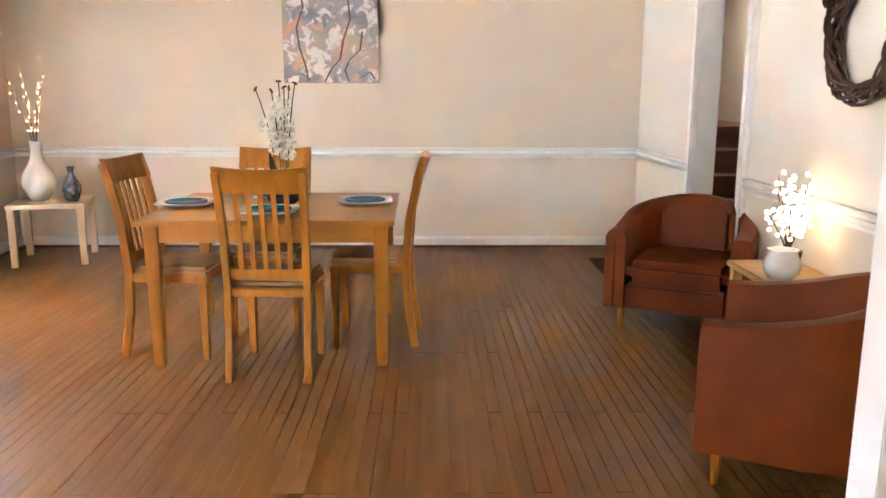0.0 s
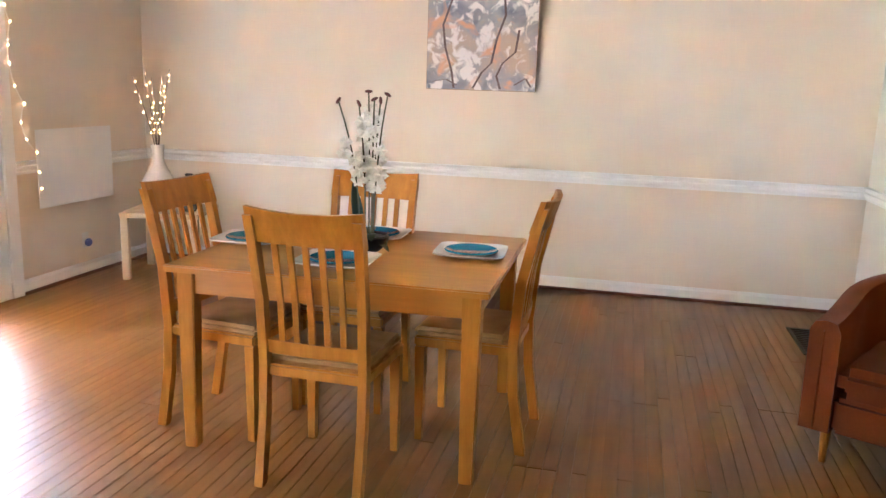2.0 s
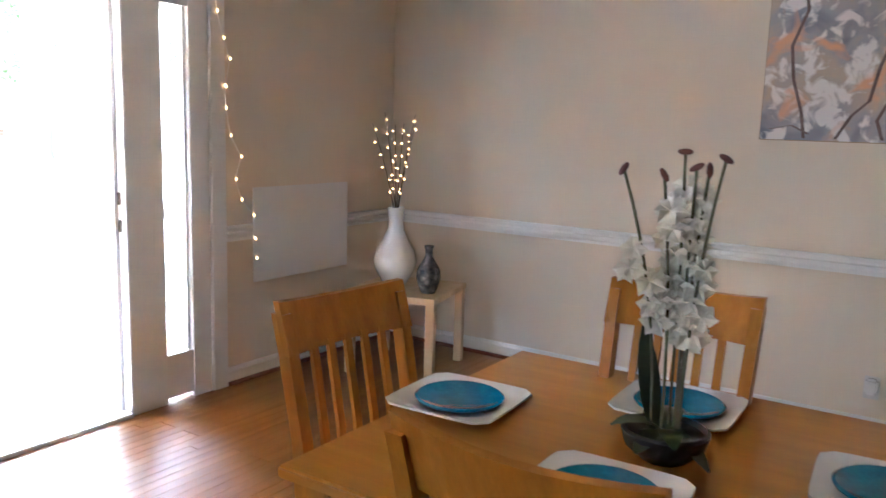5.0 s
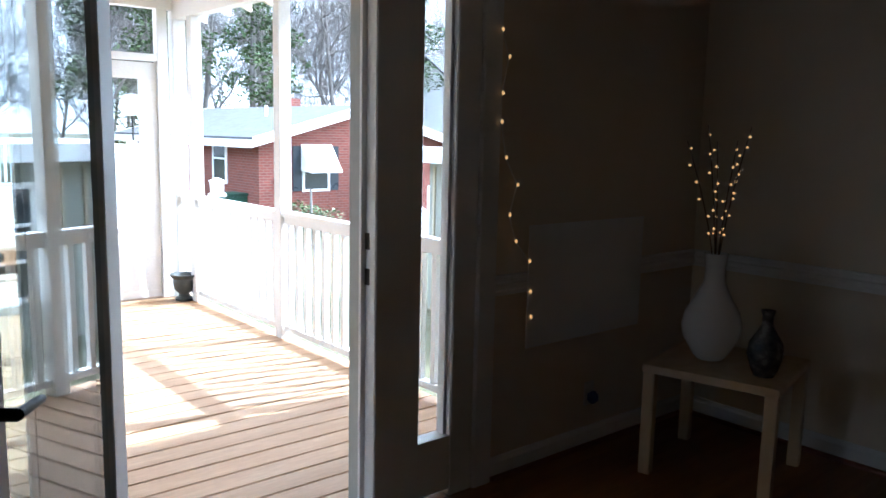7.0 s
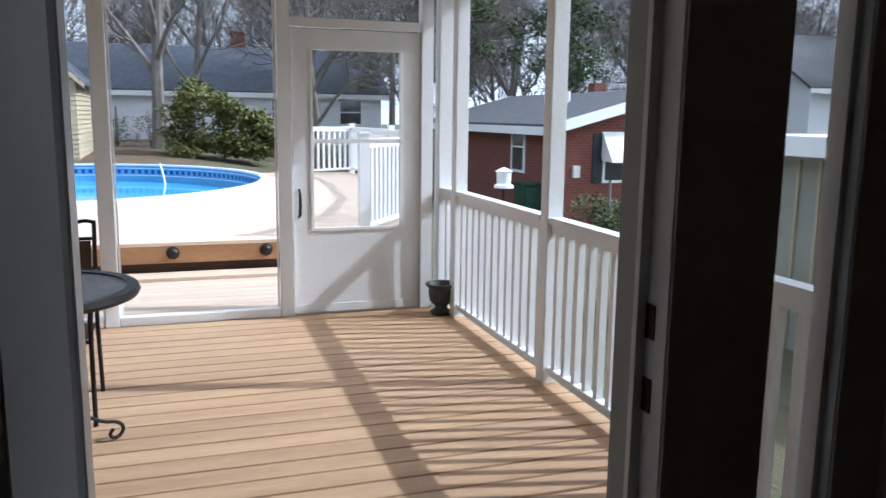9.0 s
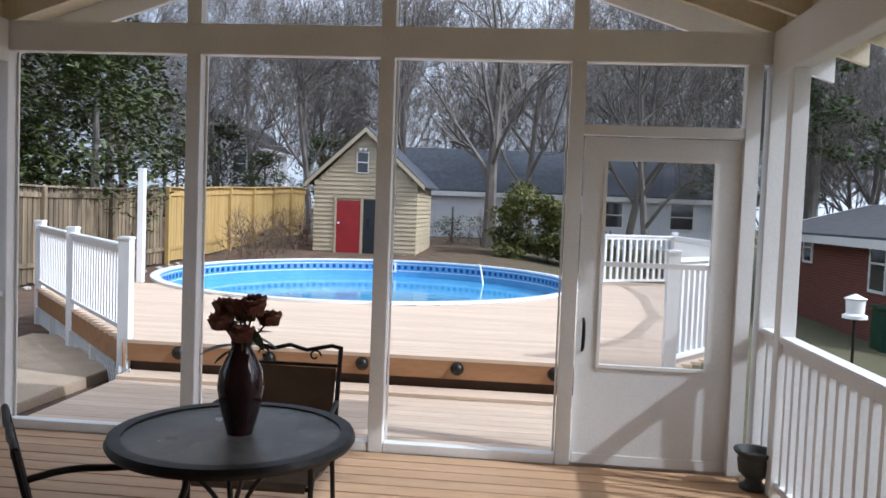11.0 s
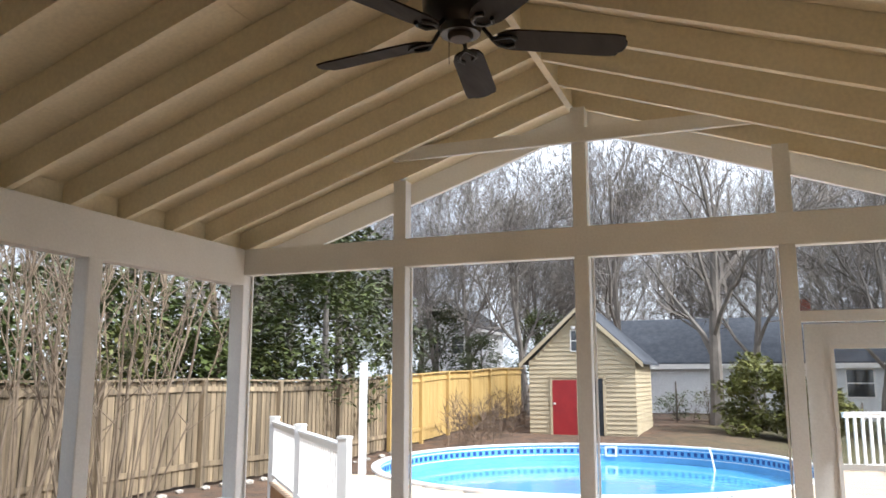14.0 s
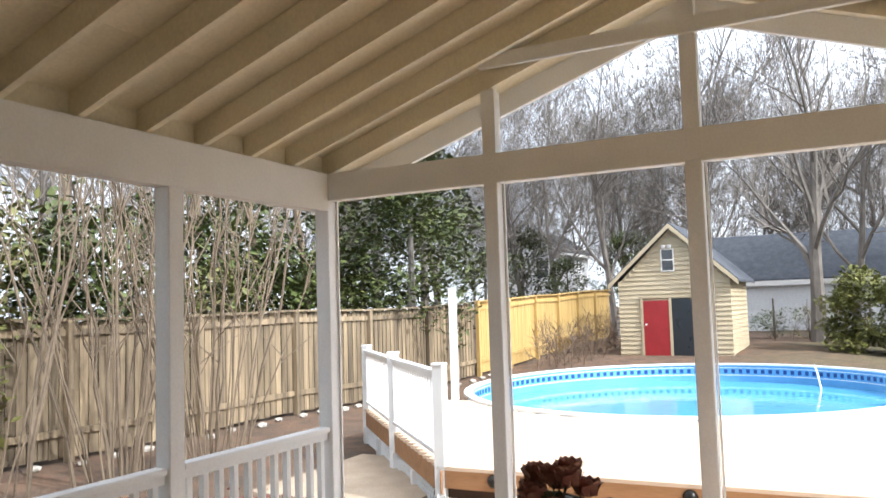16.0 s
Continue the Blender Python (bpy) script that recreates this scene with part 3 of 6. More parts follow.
def dining_chair():
    c = thing("dining_chair", "honey maple slat-back dining chair with a beige padded seat", "chair", "chairs round the dining table")
    # seat frame and cushion
    part("seat_frame", box(B(), -.20, .20, -.20, .21, .405, .45, .008), MAPLE, c)
    b = box(B(), -.195, .195, -.165, .215, .448, .485, .016)
    bmesh.ops.subdivide_edges(b, edges=b.edges[:], cuts=1, use_grid_fill=True)
    for v in b.verts:
        v.co.z += .012 * max(0, 1 - (v.co.x / .2) ** 2) * max(0, 1 - ((v.co.y - .02) / .2) ** 2) if v.co.z > .46 else 0
    part("seat", b, CUSHION, c, "beige woven seat pad", True)
    for sx in (-1, 1):
        b = B()
        pts = [(sx * .188, -.245, 0), (sx * .188, -.205, .25), (sx * .188, -.195, .45), (sx * .19, -.215, .70), (sx * .195, -.265, .93), (sx * .196, -.285, 1.0)]
        ring = []
        for (x, y, z) in pts:
            ring.append([b.verts.new((x + dx, y + dy, z)) for dx, dy in ((-.016, -.02), (.016, -.02), (.016, .02), (-.016, .02))])
        for a, e in zip(ring, ring[1:]):
            for k in range(4):
                b.faces.new((a[k], a[(k + 1) % 4], e[(k + 1) % 4], e[k]))
        b.faces.new(ring[0][::-1])
        b.faces.new(ring[-1])
        part("back_post", b, MAPLE, c)
        b = B()
        r = bmesh.ops.create_cube(b, size=1, matrix=Matrix.LocRotScale((sx * .178, .185, .2025), None, (.042, .042, .405)))
        for v in r["verts"]:
            if v.co.z < .1:
                v.co.x += (sx * .178 - v.co.x) * .3
                v.co.y += (.185 - v.co.y) * .3
        part("leg", b, MAPLE, c)

    def curved(z0, z1, half, y0, y1, bow, th, crown=0.0):
        b = B()
        rows = []
        for i in range(9):
            u = -1 + i / 4
            yy = -bow * (1 - u * u)
            rows.append([b.verts.new((u * half, y0 + yy - th, z0)), b.verts.new((u * half, y0 + yy, z0)), b.verts.new((u * half, y1 + yy, z1 + crown * (1 - u * u))), b.verts.new((u * half, y1 + yy - th, z1 + crown * (1 - u * u)))])
        for a, e in zip(rows, rows[1:]):
            for k in range(4):
                b.faces.new((a[k], a[(k + 1) % 4], e[(k + 1) % 4], e[k]))
        b.faces.new(rows[0])
        b.faces.new(rows[-1][::-1])
        return b
    part("top_rail", curved(.905, 1.03, .212, -.235, -.275, .028, .022, -.012), MAPLE, c)
    part("lower_rail", curved(.495, .545, .175, -.185, -.19, .01, .02), MAPLE, c)
    for k in range(5):
        x = -.116 + k * .058
        bow = .02 * (1 - (x / .2) ** 2)
        b = B()
        ring = []
        for y, z in ((-.19 - bow * .5, .53), (-.20 - bow, .70), (-.245 - bow, .92)):
            ring.append([b.verts.new((x + dx, y + dy, z)) for dx, dy in ((-.011, -.012), (.011, -.012), (.011, 0), (-.011, 0))])
        for a, e in zip(ring, ring[1:]):
            for q in range(4):
                b.faces.new((a[q], a[(q + 1) % 4], e[(q + 1) % 4], e[q]))
        part("slat", b, MAPLE, c)
    return c


ch = dining_chair()
ch.matrix_world = pose(2.825, -3.085, 0, 0, 0, -2)
copy_thing(ch, pose(3.265, -2.60, 0, 0, 0, 88))
copy_thing(ch, pose(2.27, -2.80, 0, 0, 0, -96))
copy_thing(ch, pose(2.655, -2.395, 0, 0, 0, 180))


def plate(m):
    p = thing("dinner_plate", "square white plate with a round turquoise dish on it", "plate", "plates on the dining table", m=m)
    b = B()
    h, rings = .148, []
    for s, z in ((.55, 0), (.62, .004), (1.0, .02), (1.0, .025), (.66, .010), (.5, .008)):
        pts = []
        for k in range(32):
            a = 2 * math.pi * (k + .5) / 32
            cx, cy = math.cos(a), math.sin(a)
            f = 1 / (abs(cx) ** 8 + abs(cy) ** 8) ** .125
            pts.append(b.verts.new((cx * f * h * s, cy * f * h * s, z)))
        rings.append(pts)
    for a, e in zip(rings, rings[1:]):
        for k in range(32):
            b.faces.new((a[k], a[(k + 1) % 32], e[(k + 1) % 32], e[k]))
    b.faces.new(rings[0][::-1])
    b.faces.new(rings[-1])
    part("plate_body", b, CERAMIC, p, "white square plate", True)
    part("dish", lathe(B(), [(0, .011), (.07, .011), (.108, .022), (.112, .021), (.114, .025), (.108, .029), (.07, .019), (0, .017)], 36), BLUEGLAZE, p, "turquoise glazed dish", True)
    return p


for x, y, a in ((3.225, -2.56, 4), (2.765, -2.915, 2), (2.265, -2.64, 3), (2.725, -2.325, 2)):
    plate(pose(x, y, .7505, 0, 0, a))

# orchid
rng = random.Random(4)
orc = thing("orchid_arrangement", "white orchid stems in a low dark bowl of leaves", "flowers", m=pose(2.79, -2.635, .7505))
part("bowl", lathe(B(), [(0, 0), (.05, 0), (.085, .03), (.095, .065), (.088, .07), (.08, .06), (0, .055)], 28), BLACKPOT, orc, "black bowl", True)


def leaf_blade(bm, base, ang, length, width, rise, droop):
    rows = []
    for i in range(7):
        u = i / 6
        r = length * u
        z = rise * u - droop * u * u
        w = width * math.sin(math.pi * (.08 + .9 * u)) ** .7 * .5
        c = Vector((base[0] + math.cos(ang) * r, base[1] + math.sin(ang) * r, base[2] + z))
        s = Vector((-math.sin(ang), math.cos(ang), 0)) * w
        rows.append([bm.verts.new(c - s), bm.verts.new(c + Vector((0, 0, -.12 * w))), bm.verts.new(c + s)])
    for a, e in zip(rows, rows[1:]):
        bm.faces.new((a[0], a[1], e[1], e[0]))
        bm.faces.new((a[1], a[2], e[2], e[1]))


for k in range(9):
    b = B()
    leaf_blade(b, (0, 0, .06), k * .7 + .3, rng.uniform(.075, .125), .055, rng.uniform(.02, .12), rng.uniform(.04, .10))
    part("leaf", b, LEAFDARK, orc, "", True)
b = B()
leaf_blade(b, (-.02, -.01, .06), 2.6, .06, .06, .22, 0)
part("leaf", b, LEAFDARK, orc, "", True)


def blossom(bm, c, r, n, rg):
    for k in range(n):
        a = 2 * math.pi * k / n + rg.uniform(-.2, .2)
        tilt = rg.uniform(-.5, .5)
        d = Vector((math.cos(a), math.sin(a) * .6, math.sin(a) * .8 + tilt * .4)).normalized()
        s = d.cross(Vector((rg.uniform(-.3, .3), 1, .2))).normalized()
        t = d.cross(s) * .25
        p = Vector(c)
        v = [bm.verts.new(p), bm.verts.new(p + d * r * .5 + s * r * .42 + t * r), bm.verts.new(p + d * r), bm.verts.new(p + d * r * .5 - s * r * .42 + t * r)]
        bm.faces.new(v)


stems = [(-.03, -.01, -.125, -.02, .57), (.015, .01, .02, .01, .58), (.0, .02, -.012, .03, .61), (.03, -.01, .08, .0, .60), (-.01, 0, -.05, .02, .56), (.02, .01, .045, .015, .575)]
for i, (x0, y0, x1, y1, h) in enumerate(stems):
    pts = [(x0 + (x1 - x0) * (u ** 2.2), y0 + (y1 - y0) * u, .05 + h * u) for u in [k / 8 for k in range(9)]]
    part("stem", tube(B(), pts, .0035, 6), STEM, orc)
    b = B()
    bmesh.ops.create_icosphere(b, subdivisions=2, radius=.010, matrix=Matrix.LocRotScale(Vector(pts[-1]), Matrix.Rotation(.5 * i - 1, 3, 'Y').to_quaternion(), (1.7, .85, .7)))
    part("bud", b, BUD, orc, "maroon bud", True)
    for k in range(4 if i in (0, 3) else 8):
        u = (.52 if i == 0 else .40) + .068 * k
        c = (x0 + (x1 - x0) * u ** 2.2 + rng.uniform(-.022, .022), y0 + (y1 - y0) * u + rng.uniform(-.025, .025), .05 + h * u + rng.uniform(-.015, .015))
        b = B()
        blossom(b, c, rng.uniform(.030, .043), 6, rng)
        blossom(b, c, .030, 4, rng)
        part("blossom", b, PETAL, orc)

# painting
pa = thing("canvas_painting", "unframed canvas of pale blossoms on grey branches", "painting")
part("canvas", box(B(), 2.352, 3.155, -.038, -.001, 1.425, 2.34, .004), CANVASEDGE, pa)
part("painted_face", box(B(), 2.356, 3.151, -.041, -.0385, 1.429, 2.336), ART, pa)
for pts in (((2.56, 1.44), (2.54, 1.56), (2.49, 1.72), (2.47, 1.88), (2.53, 2.05), (2.5, 2.2)), ((2.70, 1.44), (2.76, 1.55), (2.83, 1.62), (2.86, 1.78), (2.92, 1.95), (2.9, 2.15)), ((2.90, 1.44), (2.87, 1.53), (2.91, 1.62), (3.0, 1.7), (3.02, 1.85)), ((2.40, 1.48), (2.5, 1.50), (2.58, 1.46)), ((3.0, 1.47), (3.08, 1.52), (3.12, 1.46))):
    b = B()
    up = [b.verts.new((x - .008, -.0425, z)) for x, z in pts]
    dn = [b.verts.new((x + .008, -.0425, z)) for x, z in pts]
    for k in range(len(pts) - 1):
        b.faces.new((up[k], dn[k], dn[k + 1], up[k + 1]))
    part("painted_branch", b, BRANCHPAINT, pa)

# ================================================================ corner table and vases
vt = thing("corner_table", "small square pale birch table in the corner", "side table", m=pose(.54, -.53, 0, 0, 0, 14))
part("tabletop", box(B(), -.28, .28, -.28, .28, .455, .49, .004), BIRCH, vt)
for x in (-.275, .225):
    for y in (-.275, .225):
        part("leg", box(B(), x, x + .05, y, y + .05, 0, .455, .003), BIRCH, vt)
single("tall_vase", lathe(B(), [(0, 0), (.055, 0), (.075, .02), (.12, .10), (.128, .15), (.115, .21), (.075, .28), (.047, .34), (.042, .40), (.05, .47), (.047, .47), (.038, .40), (.04, .34), (0, .30)], 40, (.46, -.55, .4905)), CERAMIC, "tall white ceramic vase holding lit twigs", "vase", "", True)
single("small_vase", lathe(B(), [(0, 0), (.04, 0), (.055, .03), (.072, .09), (.066, .14), (.035, .19), (.022, .215), (.022, .25), (.03, .275), (.026, .275), (.017, .25), (0, .21)], 32, (.74, -.60, .4905)), DARKVASE, "small mottled dark ceramic vase", "vase", "", True)
tw = thing("lit_twigs", "brown twigs wrapped with tiny warm lights", "lit branches", m=pose(.46, -.55, .80))
rng = random.Random(9)
for i in range(6):
    a, lean = i * 1.05 + .3, rng.uniform(.05, .17)
    h = rng.uniform(.62, .84)
    pts = [(math.cos(a) * lean * u ** 1.5, math.sin(a) * lean * u ** 1.5, h * u) for u in [k / 7 for k in range(8)]]
    part("twig", tube(B(), pts, [.004 - .0003 * k for k in range(8)], 5), TWIG, tw)
    for k in range(6):
        u = .38 + .62 * k / 5.5
        p = (math.cos(a) * lean * u ** 1.5 + rng.uniform(-.015, .015), math.sin(a) * lean * u ** 1.5 + rng.uniform(-.015, .015), h * u)
        b = B()
        bmesh.ops.create_icosphere(b, subdivisions=1, radius=.0062, matrix=Matrix.Translation(p))
        part("bulb", b, BULB, tw)

# ================================================================ armchairs, side table, wreath
def armchair(m):
    a = thing("tub_armchair", "russet leather tub armchair on short tapered legs", "armchair", "pair of tub armchairs", m=m)
    # curved shell open to the front (+y is the front)
    b = B()
    W, DB, th = .395, .36, .115
    outer, inner, hs = [], [], []
    n = 26
    for i in range(n + 1):
        u = i / n
        ang = math.pi * u
        if u < .2:
            x, y = W, .34 - (.34 + .02) * u / .2
            nx, ny = 1, 0
        elif u > .8:
            x, y = -W, -.02 + (.34 + .02) * (u - .8) / .2
            nx, ny = -1, 0
        else:
            t = (u - .2) / .6 * math.pi
            x, y, nx, ny = W * math.cos(t), -.02 - DB * math.sin(t), math.cos(t), -math.sin(t)
        back = math.sin(math.pi * u) ** 2
        outer.append((x, y))
        inner.append((x - nx * th, y - ny * th))
        hs.append(.60 + .15 * back)
    rings = []
    for (xo, yo), (xi, yi), h in zip(outer, inner, hs):
        mx, my = (xo + xi) / 2, (yo + yi) / 2
        rings.append([b.verts.new(v) for v in ((xo, yo, .15), (xo, yo, h - .04), (xo * .25 + mx * .75 + (xo - mx) * .45, yo * .25 + my * .75 + (yo - my) * .45, h - .008), (mx, my, h), (xi * .25 + mx * .75 + (xi - mx) * .45, yi * .25 + my * .75 + (yi - my) * .45, h - .008), (xi, yi, h - .045), (xi, yi, .15))])
    for r1, r2 in zip(rings, rings[1:]):
        for k in range(7):
            b.faces.new((r1[k], r1[(k + 1) % 7], r2[(k + 1) % 7], r2[k]))
    b.faces.new(rings[0])
    b.faces.new(rings[-1][::-1])
    part("shell", b, LEATHER, a, "", True)
    part("seat_base", box(B(), -.282, .282, -.23, .335, .15, .30, .02), LEATHER, a, "", True)
    b = box(B(), -.277, .277, -.22, .36, .302, .43, .04)
    bmesh.ops.subdivide_edges(b, edges=b.edges[:], cuts=1, use_grid_fill=True)
    for v in b.verts:
        if v.co.z > .37:
            v.co.z += .025 * max(0, 1 - (v.co.x / .28) ** 2) * max(0, 1 - ((v.co.y - .07) / .3) ** 2)
    part("seat_cushion", b, LEATHER, a, "", True)
    b = box(B(), -.23, .23, -.10, .0, 0, .28, .04)
    bmesh.ops.transform(b, matrix=pose(0, -.13, .42, 10, 0, 0), verts=b.verts)
    part("back_cushion", b, LEATHER, a, "", True)
    for x in (-.34, .34):
        part("seam", tube(B(), [(x, .343, .16), (x, .345, .56)], .004, 6), LEATHER, a)
        for y in (-.22, .27):
            part("leg", tube(B(), [(x * .9, y, 0), (x * .9, y, .155)], [.013, .022], 10), MAPLE, a, "tapered wooden leg", True)
    return a


armchair(pose(5.09, -2.40, 0, 0, 0, 152))
armchair(pose(4.97, -4.20, 0, 0, 0, 62))
sd = thing("lamp_table", "small oak side table between the armchairs", "side table", m=pose(5.22, -3.36, 0))
part("tabletop", box(B(), -.17, .17, -.25, .25, .52, .55, .006), PINEY, sd)
for x in (-.155, .11):
    for y in (-.23, .185):
        part("leg", box(B(), x, x + .045, y, y + .045, 0, .52, .003), PINEY, sd)
single("white_jar", lathe(B(), [(0, 0), (.05, 0), (.075, .03), (.08, .07), (.062, .115), (.066, .13), (.058, .13), (.05, .11), (0, .1)], 30, (5.15, -3.50, .5505)), CERAMIC, "round white ceramic jar on the side table", "jar", "", True)
lt = thing("lit_tree", "small tabletop tree covered in bright warm lights", "lit tree", m=pose(5.25, -3.33, .5505))
part("pot", lathe(B(), [(0, 0), (.05, 0), (.065, .09), (.058, .09), (0, .075)], 24), TWIG, lt, "brown basket pot", True)
rng = random.Random(21)
for i in range(12):
    a = i * 2.4
    r, h = rng.uniform(.05, .12), rng.uniform(.16, .38)
    pts = [(math.cos(a) * r * u, math.sin(a) * r * u, .07 + h * (u ** .8)) for u in (0, .25, .5, .75, 1)]
    part("branch", tube(B(), pts, [.005, .004, .0035, .003, .002], 5), TWIG, lt)
    for k in range(9):
        u = .35 + .65 * k / 8
        p = (math.cos(a) * r * u + rng.uniform(-.022, .022), math.sin(a) * r * u + rng.uniform(-.06, .06), .08 + h * u ** .8 + rng.uniform(-.03, .03))
        b = B()
        bmesh.ops.create_icosphere(b, subdivisions=1, radius=.011, matrix=Matrix.Translation(p))
        part("bulb", b, TREEBULB, lt)
wr = thing("grapevine_wreath", "dark grapevine wreath hanging on the pale wall", "wreath", m=pose(5.345, -3.62, 1.60, 0, 90, 0))
rng = random.Random(5)
for i in range(14):
    ph, rr = rng.uniform(0, 6.28), rng.uniform(.225, .275)
    pts = [((rr + .02 * math.sin(5 * t + ph)) * math.cos(t), (rr + .02 * math.sin(5 * t + ph)) * math.sin(t), .025 * math.sin(4 * t + ph * 2)) for t in [2 * math.pi * k / 40 + ph for k in range(40)]]
    part("vine", tube(B(), pts, .0075, 5), TWIG, wr)
for i in range(5):
    t = 2.2 + i * .45
    b = B()
    for k in range(3):
        blossom(b, (.27 * math.cos(t), .27 * math.sin(t), -.02 - .02 * k), .075 - .015 * k, 6, rng)
    part("dried_flower", b, STRAW, wr, "pale brown dried flower")
vg = thing("floor_register", "dark metal floor vent set in the boards", "floor vent")
part("frame", box(B(), 4.90, 5.32, -1.05, -.50, .0, .006), GRILLE, vg)
for k in range(13):
    part("slat", box(B(), 4.92, 5.30, -1.03 + k * .04, -1.012 + k * .04, .006, .011), GRILLE, vg)

# ================================================================ porch
PZ = -.03
XS, YL, YR, YC = -4.55, -5.80, -.93, -3.33
BT, BB = 2.625, 2.435


def railing(name, a, b, zt, zb, label, m_rail, spacing=.115, post=False, group="", size=.036):
    """A picket railing between two plan points; zt, zb are the heights of top and bottom rails."""
    a, b = Vector((*a, 0)), Vector((*b, 0))
    d = b - a
    L, ang = d.length, math.degrees(math.atan2(d.y, d.x))
    r = thing(name, label, "railing", group, m=pose(a.x, a.y, 0, 0, 0, ang))
    part("top_rail", box(B(), 0, L, -.045, .045, zt - .035, zt, .006), m_rail, r)
    part("sub_rail", box(B(), 0, L, -.02, .02, zt - .085, zt - .036), m_rail, r)
    part("bottom_rail", box(B(), 0, L, -.03, .03, zb, zb + .04, .004), m_rail, r)
    n = max(2, int(L / spacing))
    me = mesh("baluster", box(B(), -size / 2, size / 2, -size / 2, size / 2, zb + .038, zt - .083), m_rail)
    for k in range(n):
        piece("baluster", me, r, pose((k + .5) * L / n, 0, 0))
    return r


def post(x, y, z0, z1, s=.09, m=None, label="white painted porch post", group="porch posts"):
    b = box(B(), x - s / 2, x + s / 2, y - s / 2, y + s / 2, z0, z1, .004)
    return single("porch_post", b, m or PORCHPAINT, label, "post", group)


for y in (-4.51, -3.275, -2.105, -1.075):
    post(XS, y, PZ, BB)
for y in (YL, YR):
    post(XS, y, PZ, BB, .11)
for x in (-3.10, -1.65):
    post(x, YL, PZ, 2.36, .106)
for x in (-4.19, -2.70, -1.22):
    post(x, YR, PZ, 2.36)
single("front_beam", box(B(), XS - .045, XS + .045, YL - .055, YR + .055, BB, BT, .005), PORCHPAINT, "white painted cross beam over the screen wall", "beam")
for y in (YL, YR):
    s = -1 if y < -3 else 1
    single("side_beam", box(B(), XS + .046, -.16, y - .055, y + .055, 2.36, BT, .005), PORCHPAINT, "white painted side beam under the rafters", "beam", "side beams")
for y, zt in ((-4.51, 3.03), (-3.275, 3.40), (-2.105, 3.03)):
    single("gable_stud", box(B(), XS - .045, XS + .045, y - .045, y + .045, BT, zt), PORCHPAINT, "white painted stud in the gable", "stud", "gable studs")
single("collar_tie", box(B(), XS + .046, XS + .085, -4.55, -2.1, 3.16, 3.25, .004), PORCHPAINT, "white painted collar tie below the ridge", "collar tie")
SL = (3.45 - 2.615) / (YC - YL)
rf = thing("porch_roof", "cream painted open rafters and board ceiling of the porch", "roof")
rf["kind"] = "structure"
ANG = math.atan(SL)
HD = .135


def rafter_mesh(sgn):
    y0, y1 = -.5, (YC - YL) - .02
    return [(y0, y0 * SL), (y1, y1 * SL), (y1, y1 * SL + HD / math.cos(ANG)), (y0, y0 * SL + HD / math.cos(ANG))]


raf = {}
for sgn in (-1, 1):
    b = B()
    yb = YL if sgn < 0 else YR
    poly = rafter_mesh(sgn)
    lo = [b.verts.new((-.02, -sgn * y, 2.615 + z)) for y, z in poly]
    hi = [b.verts.new((.02, -sgn * y, 2.615 + z)) for y, z in poly]
    b.faces.new(lo)
    b.faces.new(hi[::-1])
    for k in range(4):
        b.faces.new((lo[k], hi[k], hi[(k + 1) % 4], lo[(k + 1) % 4]))
    me = mesh("rafter", b, RAFTERPAINT)
    for k in range(11):
        piece("rafter", me, rf, pose(-4.56 + .41 * k, yb, 0))
    # sheets over the rafters, running along the porch
    nb, run = 3, (YC - YL) + .5
    for k in range(nb):
        t0, t1 = -.5 + run * k / nb, -.5 + run * (k + 1) / nb - .002
        b = B()
        z0 = 2.615 + HD / math.cos(ANG) + .002
        cs = [(t0, z0 + t0 * SL), (t1, z0 + t1 * SL), (t1, z0 + t1 * SL + .02), (t0, z0 + t0 * SL + .02)]
        lo = [b.verts.new((-5.05, yb - sgn * y, z)) for y, z in cs]
        hi = [b.verts.new((-.16, yb - sgn * y, z)) for y, z in cs]
        b.faces.new(lo)
        b.faces.new(hi[::-1])
        for q in range(4):
            b.faces.new((lo[q], hi[q], hi[(q + 1) % 4], lo[(q + 1) % 4]))
        part("ceiling_sheet", b, RAFTERPAINT, rf)
    # shingled top
    b = B()
    cs = [(-.55, 2.615 + .175 - .55 * SL), (run - .5, 2.615 + .175 + (run - .5) * SL), (run - .5, 2.615 + .20 + (run - .5) * SL), (-.55, 2.615 + .20 - .55 * SL)]
    lo = [b.verts.new((-5.1, yb - sgn * y, z)) for y, z in cs]
    hi = [b.verts.new((-.15, yb - sgn * y, z)) for y, z in cs]
    b.faces.new(lo)
    b.faces.new(hi[::-1])
    for q in range(4):
        b.faces.new((lo[q], hi[q], hi[(q + 1) % 4], lo[(q + 1) % 4]))
    part("shingles", b, GREYSHINGLE, rf, "grey shingles")
    # rake board at the gable's outer edge
    b = B()
    cs = [(-.5, 2.60 - .5 * SL), (run - .5, 2.60 + (run - .5) * SL), (run - .5, 2.78 + (run - .5) * SL), (-.5, 2.78 - .5 * SL)]
    lo = [b.verts.new((-5.09, yb - sgn * y, z)) for y, z in cs]
    hi = [b.verts.new((-5.05, yb - sgn * y, z)) for y, z in cs]
    b.faces.new(lo)
    b.faces.new(hi[::-1])
    for q in range(4):
        b.faces.new((lo[q], hi[q], hi[(q + 1) % 4], lo[(q + 1) % 4]))
    part("rake_board", b, PORCHPAINT, rf)
    # blocking between the rafter feet
    me = mesh("blocking", box(B(), .022, .388, -.012, .012, 0, .13), RAFTERPAINT)
    for k in range(10):
        piece("blocking", me, rf, pose(-4.56 + .41 * k, yb + sgn * .03, BT + .002))
